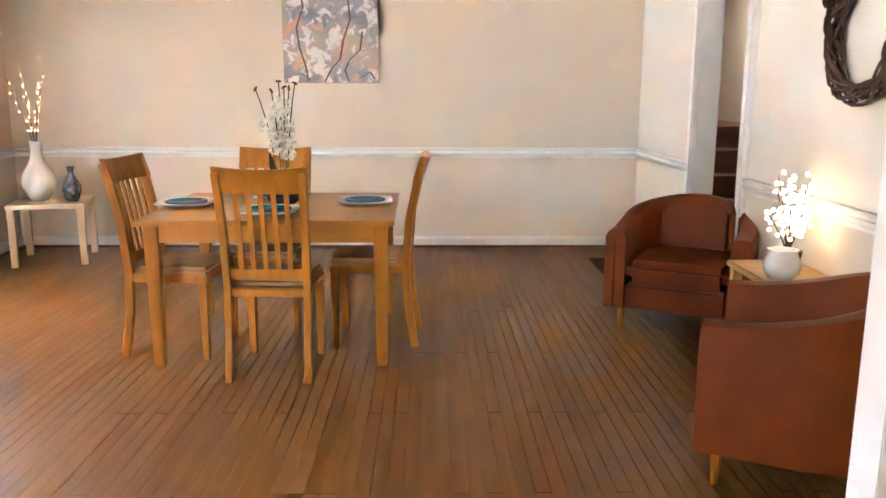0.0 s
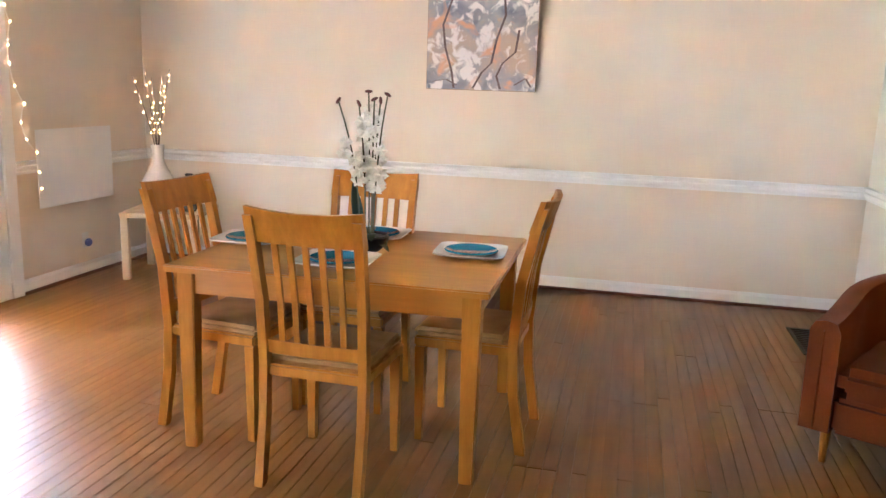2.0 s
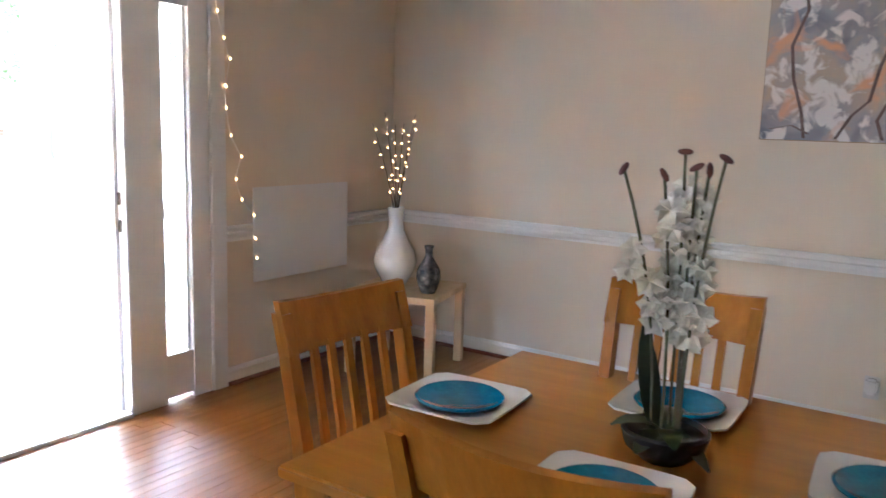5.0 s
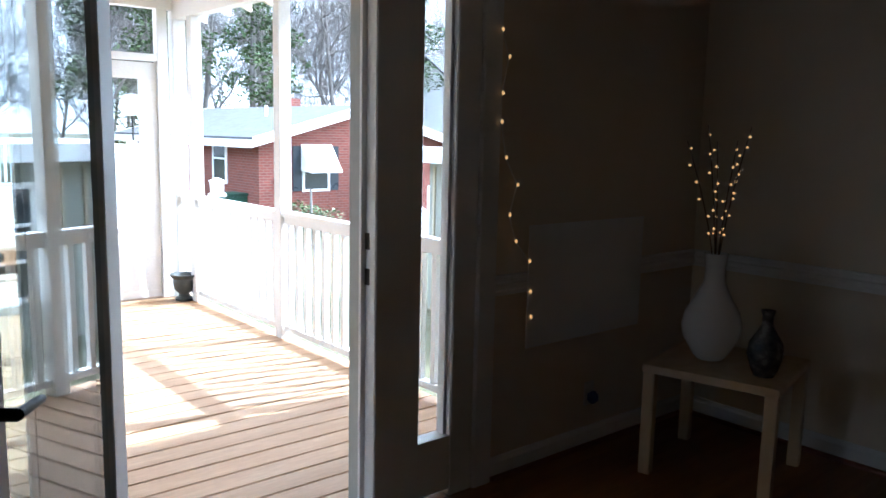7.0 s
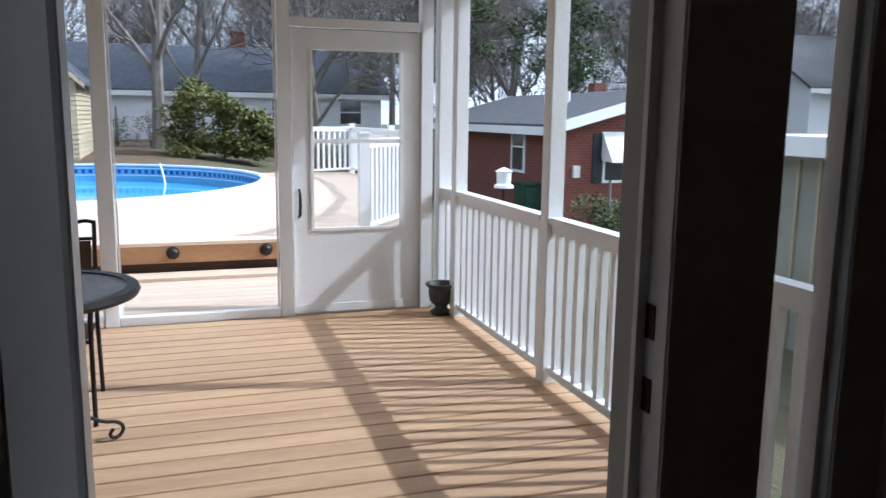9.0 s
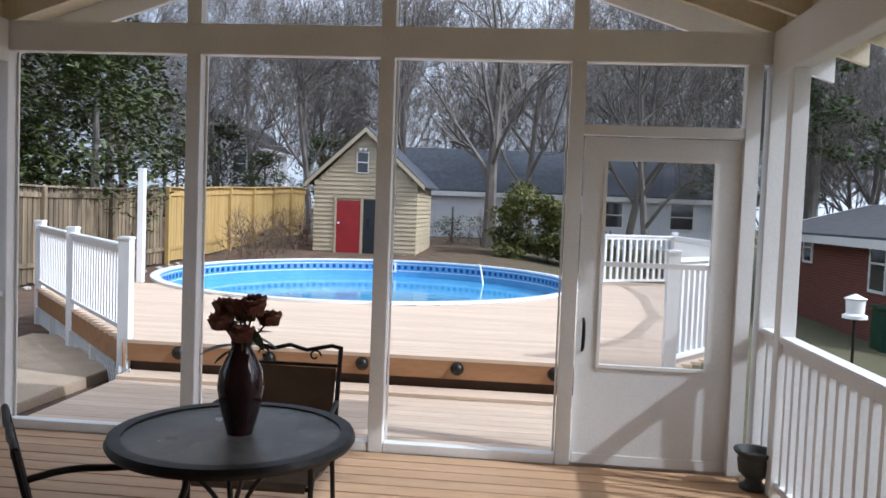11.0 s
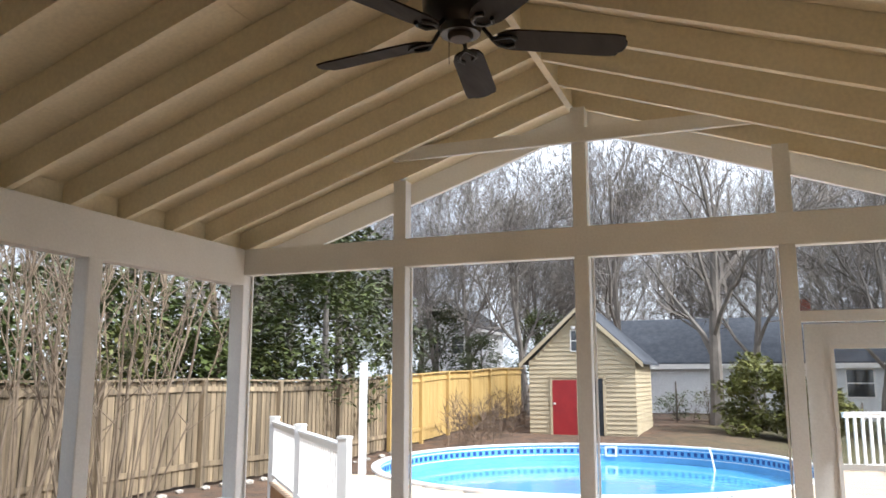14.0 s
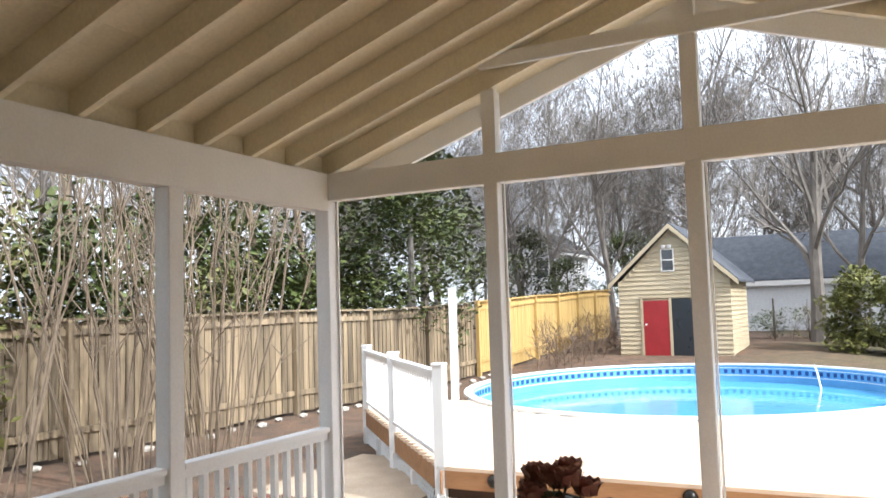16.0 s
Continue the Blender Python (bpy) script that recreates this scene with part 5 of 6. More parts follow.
for k in range(n):
    z = SZ0 + k * .135
    hw = (SY1 - SY0) / 2 if z + .1 < SZE else (SY1 - SY0) / 2 * (SZP - z - .17) / (SZP - SZE)
    if hw < .08:
        continue
    c = B()
    vs = [Vector((SX1 + dx - .03, YM + s * hw, z + dz)) for s in (-1, 1) for dx, dz in ((0, 0), (.045, 0), (.012, .135), (0, .135))]
    bmesh.ops.convex_hull(c, input=[c.verts.new(v) for v in vs])
    part("clapboard", c, SIDING, sh)
    if z + .1 < SZE:
        c = B()
        vs = [Vector((xx, SY1 + dy - .03, z + dz)) for xx in (SX0, SX1) for dy, dz in ((0, 0), (.045, 0), (.012, .135), (0, .135))]
        bmesh.ops.convex_hull(c, input=[c.verts.new(v) for v in vs])
        part("clapboard", c, SIDING, sh)
for s in (-1, 1):
    c = B()
    ye = YM + s * 1.85
    ze = SZE - .12
    vs = [Vector((xx, yy, zz + dz)) for xx in (SX0 - .2, SX1 + .22) for yy, zz in ((ye, ze), (YM, SZP)) for dz in (.02, .10)]
    bmesh.ops.convex_hull(c, input=[c.verts.new(v) for v in vs])
    part("roof_slope", c, SHINGLE, sh, "dark shingles")
    c = B()
    vs = [Vector((xx, yy, zz + dz)) for xx in (SX1 + .20, SX1 + .25) for yy, zz in ((ye, ze), (YM, SZP)) for dz in (-.08, .06)]
    bmesh.ops.convex_hull(c, input=[c.verts.new(v) for v in vs])
    part("rake_trim", c, SIDING, sh)
part("red_door", box(B(), SX1, SX1 + .03, -8.03, -7.28, SZ0, 1.68, .005), REDDOOR, sh, "red panel door")
part("door_knob", box(B(), SX1 + .03, SX1 + .07, -7.99, -7.93, .95, 1.01, .01), VINYL, sh)
part("dark_door", box(B(), SX1, SX1 + .03, -7.20, -6.50, SZ0, 1.72, .005), DARKDOOR, sh, "dark glazed door")
for y0, y1, z0, z1 in ((-8.10, -8.03, SZ0, 1.75), (-7.28, -7.20, SZ0, 1.75), (-6.50, -6.43, SZ0, 1.75), (-8.10, -6.43, 1.75, 1.83)):
    part("door_trim", box(B(), SX1, SX1 + .04, y0, y1, z0, z1), SIDING, sh)
part("loft_window", box(B(), SX1, SX1 + .02, -7.42, -7.10, 2.55, 3.15), DARKGLASS, sh, "small dark loft window")
for y0, y1, z0, z1 in ((-7.45, -7.42, 2.52, 3.18), (-7.10, -7.07, 2.52, 3.18), (-7.42, -7.10, 2.52, 2.55), (-7.42, -7.10, 3.15, 3.18), (-7.42, -7.10, 2.84, 2.87)):
    part("window_frame", box(B(), SX1, SX1 + .03, y0, y1, z0, z1), TRIM, sh)
fl = part("flood_light", lathe(lathe(B(), [(0, 0), (.05, .0), (.07, .09), (0, .09)], 14, (SX1 + .09, -7.34, 3.2)), [(0, 0), (.05, .0), (.07, .09), (0, .09)], 14, (SX1 + .09, -7.18, 3.2)), VINYL, sh, "white twin flood light")

# ---------------------------------------------------------------- houses
def gable_house(name, label, x0, x1, y0, y1, zb, ze, zr, along, wall_m, roof_m, over=.35):
    """A plain gabled house; along is the axis of the ridge."""
    h = thing(name, label, "house")
    b = box(B(), x0, x1, y0, y1, zb, ze)
    if along == "x":
        ym = (y0 + y1) / 2
        prism(b, [(y0, ze), (y1, ze), (ym, zr - .05)], x1 - x0, Matrix(((0, 0, 1, x0), (1, 0, 0, 0), (0, 1, 0, 0), (0, 0, 0, 1))))
    else:
        xm = (x0 + x1) / 2
        prism(b, [(x0, ze), (x1, ze), (xm, zr - .05)], y1 - y0, Matrix(((1, 0, 0, 0), (0, 0, 1, y0), (0, 1, 0, 0), (0, 0, 0, 1))))
    part("wall", b, wall_m, h)
    for s in (-1, 1):
        c, f = B(), B()
        if along == "x":
            ym, hw = (y0 + y1) / 2, (y1 - y0) / 2
            dr = over * (zr - ze) / hw
            e = [(xx, yy, zz) for xx in (x0 - over, x1 + over) for yy, zz in ((ym + s * (hw + over), ze - dr), (ym, zr))]
            fe = [(xx, ym + s * (hw + over + d), ze - dr + z) for xx in (x0 - over, x1 + over) for d in (0, .04) for z in (-.16, .06)]
        else:
            xm, hw = (x0 + x1) / 2, (x1 - x0) / 2
            dr = over * (zr - ze) / hw
            e = [(xx, yy, zz) for yy in (y0 - over, y1 + over) for xx, zz in ((xm + s * (hw + over), ze - dr), (xm, zr))]
            fe = [(xm + s * (hw + over + d), yy, ze - dr + z) for yy in (y0 - over, y1 + over) for d in (0, .04) for z in (-.16, .06)]
        bmesh.ops.convex_hull(c, input=[c.verts.new((p[0], p[1], p[2] + dz)) for p in e for dz in (0, .12)])
        part("roof", c, roof_m, h, "shingled roof slope")
        bmesh.ops.convex_hull(f, input=[f.verts.new(p) for p in fe])
        part("fascia", f, TRIM, h, "white fascia")
        if along == "x":
            for xe in (x0 - over - .04, x1 + over):
                g = B()
                bmesh.ops.convex_hull(g, input=[g.verts.new((xe + dx, yy, zz + dz)) for dx in (0, .04) for yy, zz in ((ym + s * (hw + over), ze - dr), (ym, zr)) for dz in (-.14, .13)])
                part("rake_trim", g, TRIM, h, "white rake trim")
    return h


def window(h, plane, at, w, ht, z, shutters=False, awning=False):
    """A window set on a wall that faces +x (plane x) or -y (plane y)."""
    m = pose(plane[1], at, z) if plane[0] == "x" else pose(at, plane[1], z, 0, 0, -90)
    wi = part("window", box(B(), .0, .03, -w / 2, w / 2, 0, ht), DARKGLASS, h, "dark window")
    wi.matrix_local = m
    fr = B()
    for a, c, d, e in ((-w / 2 - .07, -w / 2, -.07, ht + .07), (w / 2, w / 2 + .07, -.07, ht + .07), (-w / 2, w / 2, -.07, 0), (-w / 2, w / 2, ht, ht + .07), (-w / 2, w / 2, ht / 2 - .025, ht / 2 + .025)):
        box(fr, .0, .05, a, c, d, e)
    part("frame", fr, TRIM, wi)
    if shutters:
        for s in (-1, 1):
            part("shutter", box(B(), 0, .04, s * (w / 2 + .22) - .14, s * (w / 2 + .22) + .14, -.05, ht + .05), DARKDOOR, wi, "dark shutter")
    if awning:
        aw = B()
        bmesh.ops.convex_hull(aw, input=[aw.verts.new(v) for v in ((.05, -w / 2 - .12, ht + .1), (.05, w / 2 + .12, ht + .1), (.05, -w / 2 - .12, ht * .45), (.05, w / 2 + .12, ht * .45), (.62, -w / 2 - .12, ht * .42), (.62, w / 2 + .12, ht * .42), (.62, -w / 2 - .12, ht * .42 + .04), (.62, w / 2 + .12, ht * .42 + .04))])
        part("awning", aw, VINYL, wi, "white metal awning")
    return wi


br = gable_house("brick_house", "low red brick house with a grey roof and white trim", -27.5, -17.2, 6.25, 12.65, -1.6, 1.22, 2.1, "x", BRICK, GREYSHINGLE)
window(br, ("x", -17.2), 8.0, .75, 1.15, -.18, True, True)
window(br, ("y", 6.25), -19.6, .8, 1.3, -.05)
window(br, ("y", 6.25), -24.3, .6, .8, .4)
part("porch_hood", box(B(), -17.2, -16.1, 9.4, 11.0, .95, 1.05), VINYL, br, "white metal door hood")
part("door", box(B(), -17.2, -17.16, 9.8, 10.6, -.94, .92), OUTTRIM, br, "pale grey door")
part("landing", box(B(), -17.2, -15.9, 9.3, 11.4, -1.05, -.95), VINYL, br, "white landing")
part("hood_edge", box(B(), -16.12, -16.06, 9.35, 11.05, .86, 1.07, .01), VINYL, br, "white scalloped hood edge")
for (xa, ya, za), (xb, yb, zb_) in (((-15.95, 9.3, -.12), (-15.95, 10.0, -.12)), ((-15.95, 9.3, -.12), (-17.15, 9.3, -.12)), ((-15.95, 10.0, -.12), (-14.6, 10.0, -.75)), ((-15.95, 11.1, -.12), (-14.2, 11.1, -.75))):
    g_ = B()
    tube(g_, [(xa, ya, za), (xb, yb, zb_)], .045, 6)
    for q in range(9):
        u = q / 8
        x_, y_, z_ = xa + (xb - xa) * u, ya + (yb - ya) * u, za + (zb_ - za) * u
        box(g_, x_ - .02, x_ + .02, y_ - .02, y_ + .02, z_ - .85, z_)
    part("ramp_rail", g_, VINYL, br, "white picket rail")
for q in range(4):
    part("entry_step", box(B(), -15.9 + q * .3, -15.6 + q * .3, 10.0, 11.1, -1.6, -1.08 - q * .13), CONCRETE, br)
part("chimney", box(B(), -21.9, -21.5, 9.6, 10.0, 1.9, 2.5), BRICK, br, "brick chimney")
part("vent_pipe", tube(B(), [(-20.5, 8.2, 1.6), (-20.5, 8.2, 2.2)], .05, 8), VINYL, br, "white vent pipe")
part("meter", box(B(), -17.2, -17.1, 6.7, 6.88, -.1, .2), OUTLET, br, "meter box")
wh = gable_house("white_house", "long white house with a blue-grey roof and brick chimney", -43, -37, -8.6, 6.5, 0, 2.55, 4.5, "y", WHITEHOUSE, SHINGLE)
part("chimney", box(B(), -40.6, -40.0, -.3, .35, 4.0, 5.4), BRICK, wh, "brick chimney")
for y in (1.8, 5.0):
    window(wh, ("x", -37.0), y, 1.0, 1.1, 1.0)
fw = gable_house("far_house", "distant white house among the trees", -62, -54, -25.0, -21.2, 1.5, 5.6, 7.0, "x", WHITEHOUSE, GREYSHINGLE)
for y in (-24.0, -22.2):
    window(fw, ("x", -54.0), y, .9, 1.2, 3.6)
fw = gable_house("far_house", "distant white house behind the neighbour's yard", -36, -28, 24, 33, -1.5, 3.0, 5.5, "y", WHITEHOUSE, GREYSHINGLE)
window(fw, ("y", 24), -32, 1.0, 1.3, 0)
# board-sided outbuilding by the porch
ob_ = thing("board_shed", "grey-green board shed with a flat white roof edge", "shed")
part("wall", box(B(), -6.4, -2.2, 3.4, 6.2, -1.6, 1.05), mat("sage_board", (.30, .30, .25), (.25, .25, .21), (3, 3, 1), .7, 40, .2), ob_)
for k in range(14):
    part("batten", box(B(), -6.3 + k * .3, -6.26 + k * .3, 3.375, 3.40, -1.5, 1.0), SIDING, ob_)
wn = part("window", box(B(), -4.05, -3.15, 3.36, 3.385, -.45, .75), DARKGLASS, ob_, "dark window with white bars")
for x0, x1, z0, z1 in ((-4.12, -4.05, -.52, .82), (-3.15, -3.08, -.52, .82), (-4.05, -3.15, .75, .82), (-4.05, -3.15, -.52, -.45), (-3.77, -3.73, -.45, .75), (-3.47, -3.43, -.45, .75), (-4.05, -3.15, -.07, -.03), (-4.05, -3.15, .33, .37)):
    part("window_bar", box(B(), x0, x1, 3.345, 3.37, z0, z1), TRIM, wn)
part("roof_slab", box(B(), -6.7, -2.0, 3.1, 6.5, 1.05, 1.25), VINYL, ob_, "white roof edge")
# small yard things
single("yard_post", tube(B(), [(-9.0, 4.4, gz(-9.0, 4.4) - .1), (-9.0, 4.4, -.1)], .06, 8), FENCE, "weathered round wooden post in the yard", "post")
fd = thing("feeder_pole", "white bird feeder on a thin pole", "bird feeder")
part("pole", tube(B(), [(-9.46, 1.6, gz(-9.46, 1.6)), (-9.46, 1.6, .40)], .018, 8), DARKMETAL, fd)
part("feeder", lathe(B(), [(0, .40), (.14, .40), (.14, .44), (.10, .46), (.11, .62), (.13, .64), (0, .70)], 20, (-9.46, 1.6, 0)), VINYL, fd, "white feeder", True)
bn = thing("wheeled_bin", "green wheeled bin by the brick house", "bin")
part("body", box(B(), -18.6, -17.9, 5.7, 6.3, gz(-18, 6), gz(-18, 6) + .95, .03), GREENBIN, bn)
part("lid", box(B(), -18.65, -17.85, 5.65, 6.35, gz(-18, 6) + .95, gz(-18, 6) + 1.02, .02), GREENBIN, bn)
ds = thing("satellite_dish", "white satellite dish on a pole", "satellite dish", m=pose(-23.5, 5.1, 0))
part("mast", tube(B(), [(0, 0, gz(-23.5, 5.1)), (0, 0, 2.1)], .03, 8), DARKMETAL, ds)
part("dish", lathe(B(), [(0, 0), (.2, .03), (.36, .11), (.36, .12), (.2, .045), (0, .015)], 24), VINYL, ds, "white dish", True).matrix_local = pose(0, 0, 2.1, 0, 70, -30)
for k in range(46):
    x = -6.3 - k * .27
    y = -11.7 + max(0, -x - 6) * .075 + rngd.uniform(-.1, .1)
    if k % 2:
        q = B()
        bmesh.ops.create_icosphere(q, subdivisions=1, radius=rngd.uniform(.05, .10), matrix=Matrix.LocRotScale((x, y, gz(x, y) + .03), None, (1.3, 1, .6)))
        single("edging_stone", q, STONE, "pale rough stone along the fence foot", "stone", "edging stones")

# ================================================================ trees
def grow(name, seed, height, trunk_r, levels, spread, m, lean=.0, first=.35, kids=(5, 5, 4, 3), up=.35):
    """A bare branching tree as one trunk mesh and one twig mesh."""
    rg = random.Random(seed)
    V, F, V2, F2 = [], [], [], []

    def seg(VV, FF, pts, radii, sides):
        base, ref = len(VV), None
        for i, p in enumerate(pts):
            d = (pts[min(i + 1, len(pts) - 1)] - pts[max(i - 1, 0)]).normalized()
            u = d.orthogonal().normalized() if ref is None else (ref - d * ref.dot(d)).normalized()
            ref, v = u, d.cross(u)
            for k in range(sides):
                a = 2 * math.pi * k / sides
                VV.append(p + (u * math.cos(a) + v * math.sin(a)) * radii[i])
        for i in range(len(pts) - 1):
            for k in range(sides):
                j = (k + 1) % sides
                FF.append((base + i * sides + k, base + i * sides + j, base + (i + 1) * sides + j, base + (i + 1) * sides + k))

    def branch(p, d, length, r, lev):
        n = 5 if lev == 0 else 4 if lev == 1 else 3
        pts, dirs = [p], [d]
        for i in range(n):
            d = (d + Vector((rg.uniform(-1, 1), rg.uniform(-1, 1), rg.uniform(-.6, 1))) * (.12 if lev == 0 else .26) + Vector((0, 0, up * .14 * (lev > 0)))).normalized()
            p = p + d * length / n
            pts.append(p)
            dirs.append(d)
        radii = [r * (1 - .72 * i / n) for i in range(n + 1)]
        if lev < 2:
            seg(V, F, pts, radii, 7 if lev == 0 else 5)
        elif lev < 4:
            seg(V2, F2, pts, radii, 3)
        else:
            seg(V2, F2, pts[::2] if len(pts) > 3 else [pts[0], pts[-1]], [radii[0], radii[-1] * .6], 3)
        if lev >= levels:
            return
        for k in range(kids[min(lev, len(kids) - 1)]):
            u = first + (1 - first) * (k + rg.uniform(.2, .9)) / kids[min(lev, len(kids) - 1)] if lev == 0 else rg.uniform(.2, 1)
            i = min(n - 1, int(u * n))
            q = pts[i].lerp(pts[i + 1], u * n - i if u < 1 else 1)
            side = dirs[i + 1].orthogonal().normalized()
            side.rotate(Matrix.Rotation(rg.uniform(0, 6.28), 3, dirs[i + 1]))
            nd = (dirs[i + 1] * rg.uniform(.5, .9) + side * spread * rg.uniform(.6, 1.2)).normalized()
            branch(q, nd, length * rg.uniform(.42, .66) * (1.25 if lev > 1 else 1), max(radii[i] * .55, .010), lev + 1)

    branch(Vector((0, 0, -.3)), Vector((lean, lean * .4, 1)).normalized(), height * .62, trunk_r, 0)
    out = []
    for nm, vv, ff in (("trunk", V, F), ("branchwork", V2, F2)):
        me = bpy.data.meshes.new(nm)
        me.from_pydata(vv, [], ff)
        me.materials.append(m)
        out.append(me)
    return out


def plant(name, meshes, label, m, category="tree", group=""):
    t = thing(name, label, category, group, m=m)
    for me in meshes:
        o = new(me.name.split(".")[0], me)
        o.parent = t
        if me.name.startswith(("branchwork", "crown", "foliage")):
            o["kind"] = "stuff"
    return t


def crown(seed, clumps, per, size, m, name="crown", flat=.5):
    """Many small leaves gathered in uneven clumps; a clump is (x, y, z, rx, ry, rz)."""
    rg = random.Random(seed)
    V, F = [], []
    for cx, cy, cz, rx, ry, rz in clumps:
        for _ in range(int(per * rx * ry * rz) + 20):
            d = Vector((rg.gauss(0, 1), rg.gauss(0, 1), rg.gauss(0, 1))).normalized() * rg.uniform(.45, 1) ** .5
            p = Vector((cx + d.x * rx, cy + d.y * ry, cz + d.z * rz))
            a = Vector((rg.uniform(-1, 1), rg.uniform(-1, 1), rg.uniform(-flat, flat))).normalized()
            s = a.cross(Vector((rg.uniform(-.5, .5), rg.uniform(-.5, .5), 1))).normalized()
            L = size * rg.uniform(.6, 1.3)
            i = len(V)
            V += [p, p + a * L * .5 + s * L * .28, p + a * L, p + a * L * .5 - s * L * .28]
            F.append((i, i + 1, i + 2, i + 3))
    me = bpy.data.meshes.new(name)
    me.from_pydata(V, [], F)
    me.materials.append(m)
    return me


def tube_mesh(name, pts, radii, m):
    me = bpy.data.meshes.new(name)
    b = tube(B(), pts, radii, 7)
    b.to_mesh(me)
    b.free()
    me.materials.append(m)
    return me


bare = [grow("bare_tree", 31 + k, h, r, 4, .68, BARK, ln, .22, (8, 8, 7, 6), .6) for k, (h, r, ln) in enumerate(((12, .15, .03), (14, .17, -.04), (11, .12, .06), (13, .13, 0)))]
near_tree = grow("bare_tree", 77, 12.5, .26, 4, .55, BARK, .02, .22, (6, 7, 6, 5), .5)
BL = "leafless grey winter tree with fine spreading twigs"
plant("bare_tree", near_tree, "large leafless yard tree with forked pale trunk", pose(-28.5, -3.55, gz(-28.5, -3.55), 0, 0, 40), group="bare trees")
plant("bare_tree", bare[1], "leafless tree beside the white house", pose(-30.5, 2.6, gz(-30.5, 2.6), 0, 0, 10), group="bare trees")
rng = random.Random(8)
for k in range(64):
    y = -30 + k * 1.15 + rng.uniform(-.7, .7)
    x = -46.5 - rng.uniform(0, 16) if k % 4 else -33.5 - rng.uniform(0, 2.2)
    if -16 < y < 8 and x > -46:
        x = -32.5 - rng.uniform(0, 1.5)
    s = rng.uniform(.85, 1.35)
    t = plant("bare_tree", bare[k % 4], BL, pose(x, y, gz(x, y), 0, 0, rng.uniform(0, 360)), group="bare trees")
    t.scale = (s, s, s * rng.uniform(1, 1.15))
for k in range(16):
    y = 16 + rng.uniform(0, 34)
    x = -46 + k * 2.9
    t = plant("bare_tree", bare[k % 4], BL, pose(x, y + 6, gz(x, y + 6), 0, 0, rng.uniform(0, 360)), group="bare trees")
for k in range(10):
    x = -3 - k * 3.3
    t = plant("bare_tree", bare[(k + 1) % 4], BL, pose(x, -19 - rng.uniform(0, 8), -.2, 0, 0, rng.uniform(0, 360)), group="bare trees")

# pines beyond the brick house
def pine(seed, h):
    rg = random.Random(seed)
    tr = bpy.data.meshes.new("trunk")
    b = tube(B(), [(0, 0, -.3), (.05, 0, h * .4), (0, .08, h * .75), (.03, 0, h)], [.22, .17, .10, .03], 8)
    b.to_mesh(tr)
    b.free()
    tr.materials.append(BARK)
    cl = []
    for k in range(26):
        z = h * (.36 + .62 * k / 26)
        r = (1 - (z / h - .36) / .75) * h * .22
        a = rg.uniform(0, 6.28)
        d = rg.uniform(.2, .95) * r
        cl.append((math.cos(a) * d, math.sin(a) * d, z, rg.uniform(.5, 1.0), rg.uniform(.5, 1.0), rg.uniform(.3, .5)))
    return [tr, crown(seed, cl, 620, .22, PINE, "foliage")]


pines = [pine(3, 11), pine(6, 14)]
for k, (x, y, s) in enumerate(((-31, 13, 1), (-33.5, 9.5, 1.1), (-38, 17, 1.15), (-29, 20, 1), (-22, 24, 1.1), (-36, 6.8, .8), (-14, 27, 1), (-44, 13, 1.2), (-50, 9, 1.2))):
    t = plant("pine_tree", pines[k % 2], "tall dark green pine with clumped needles", pose(x, y, gz(x, y), 0, 0, k * 70), group="pine trees")
    t.scale = (s, s, s)

# broad evergreen by the fence and hedge behind it
rng = random.Random(12)
cl = []
for k in range(46):
    a, z = rng.uniform(0, 6.28), rng.uniform(.9, 5.6)
    r = 2.0 * math.sin(math.pi * min(.98, (z + .6) / 6.6)) * rng.uniform(.5, 1)
    cl.append((math.cos(a) * r, math.sin(a) * r, z, rng.uniform(.45, .85), rng.uniform(.45, .85), rng.uniform(.3, .6)))
tr = bpy.data.meshes.new("trunk")
b = tube(B(), [(0, 0, -.3), (.03, .02, 2), (0, 0, 5.0)], [.16, .11, .03], 8)
b.to_mesh(tr)
b.free()
tr.materials.append(BARK)
mag = [tr, crown(40, cl, 620, .17, EVERGREEN)]
for x, y, s in ((-16.6, -11.9, .95), (-18.6, -14.2, 1.15), (-13.6, -15.2, 1.05), (-22, -14.5, 1.2)):
    t = plant("evergreen_tree", mag, "dense dark green broad-leaved evergreen tree", pose(x, y, gz(x, y), 0, 0, x * 50), group="evergreen trees")
    t.scale = (s, s, s)
cl = [(rng.uniform(-1.2, 1.2), rng.uniform(-.7, .7), rng.uniform(.3, 2.5), rng.uniform(.4, .7), rng.uniform(.4, .7), rng.uniform(.3, .55)) for k in range(26)]
hedge = [crown(41, cl, 700, .15, BROADLEAF)]
tr = bpy.data.meshes.new("trunk")
b = tube(B(), [(0, 0, -.2), (0, 0, 1.4)], [.05, .03], 6)
b.to_mesh(tr)
b.free()
tr.materials.append(BARK)
hedge.append(tr)
hedge_o = [crown(42, cl, 760, .14, OLIVE), tr]
for k in range(11):
    x = -1.5 - k * 1.55
    t = plant("evergreen_shrub", hedge if k % 3 else hedge_o, "tall glossy green shrub behind the fence", pose(x, -13.3 - rng.uniform(0, 1.0), -.1, 0, 0, k * 77), category="shrub", group="shrubs behind the fence")
    s = rng.uniform(.85, 1.4)
    t.scale = (s, s, s)
cl = []
for k in range(95):
    v = rng.uniform(-1.7, 1.7)
    top = 2.75 - .55 * (v + .9) if v > -.9 else 2.75 - 1.1 * (-.9 - v)
    cl.append((rng.uniform(-.8, .8), v, rng.uniform(.25, max(.5, top - .2)), rng.uniform(.25, .45), rng.uniform(.25, .45), rng.uniform(.2, .35)))
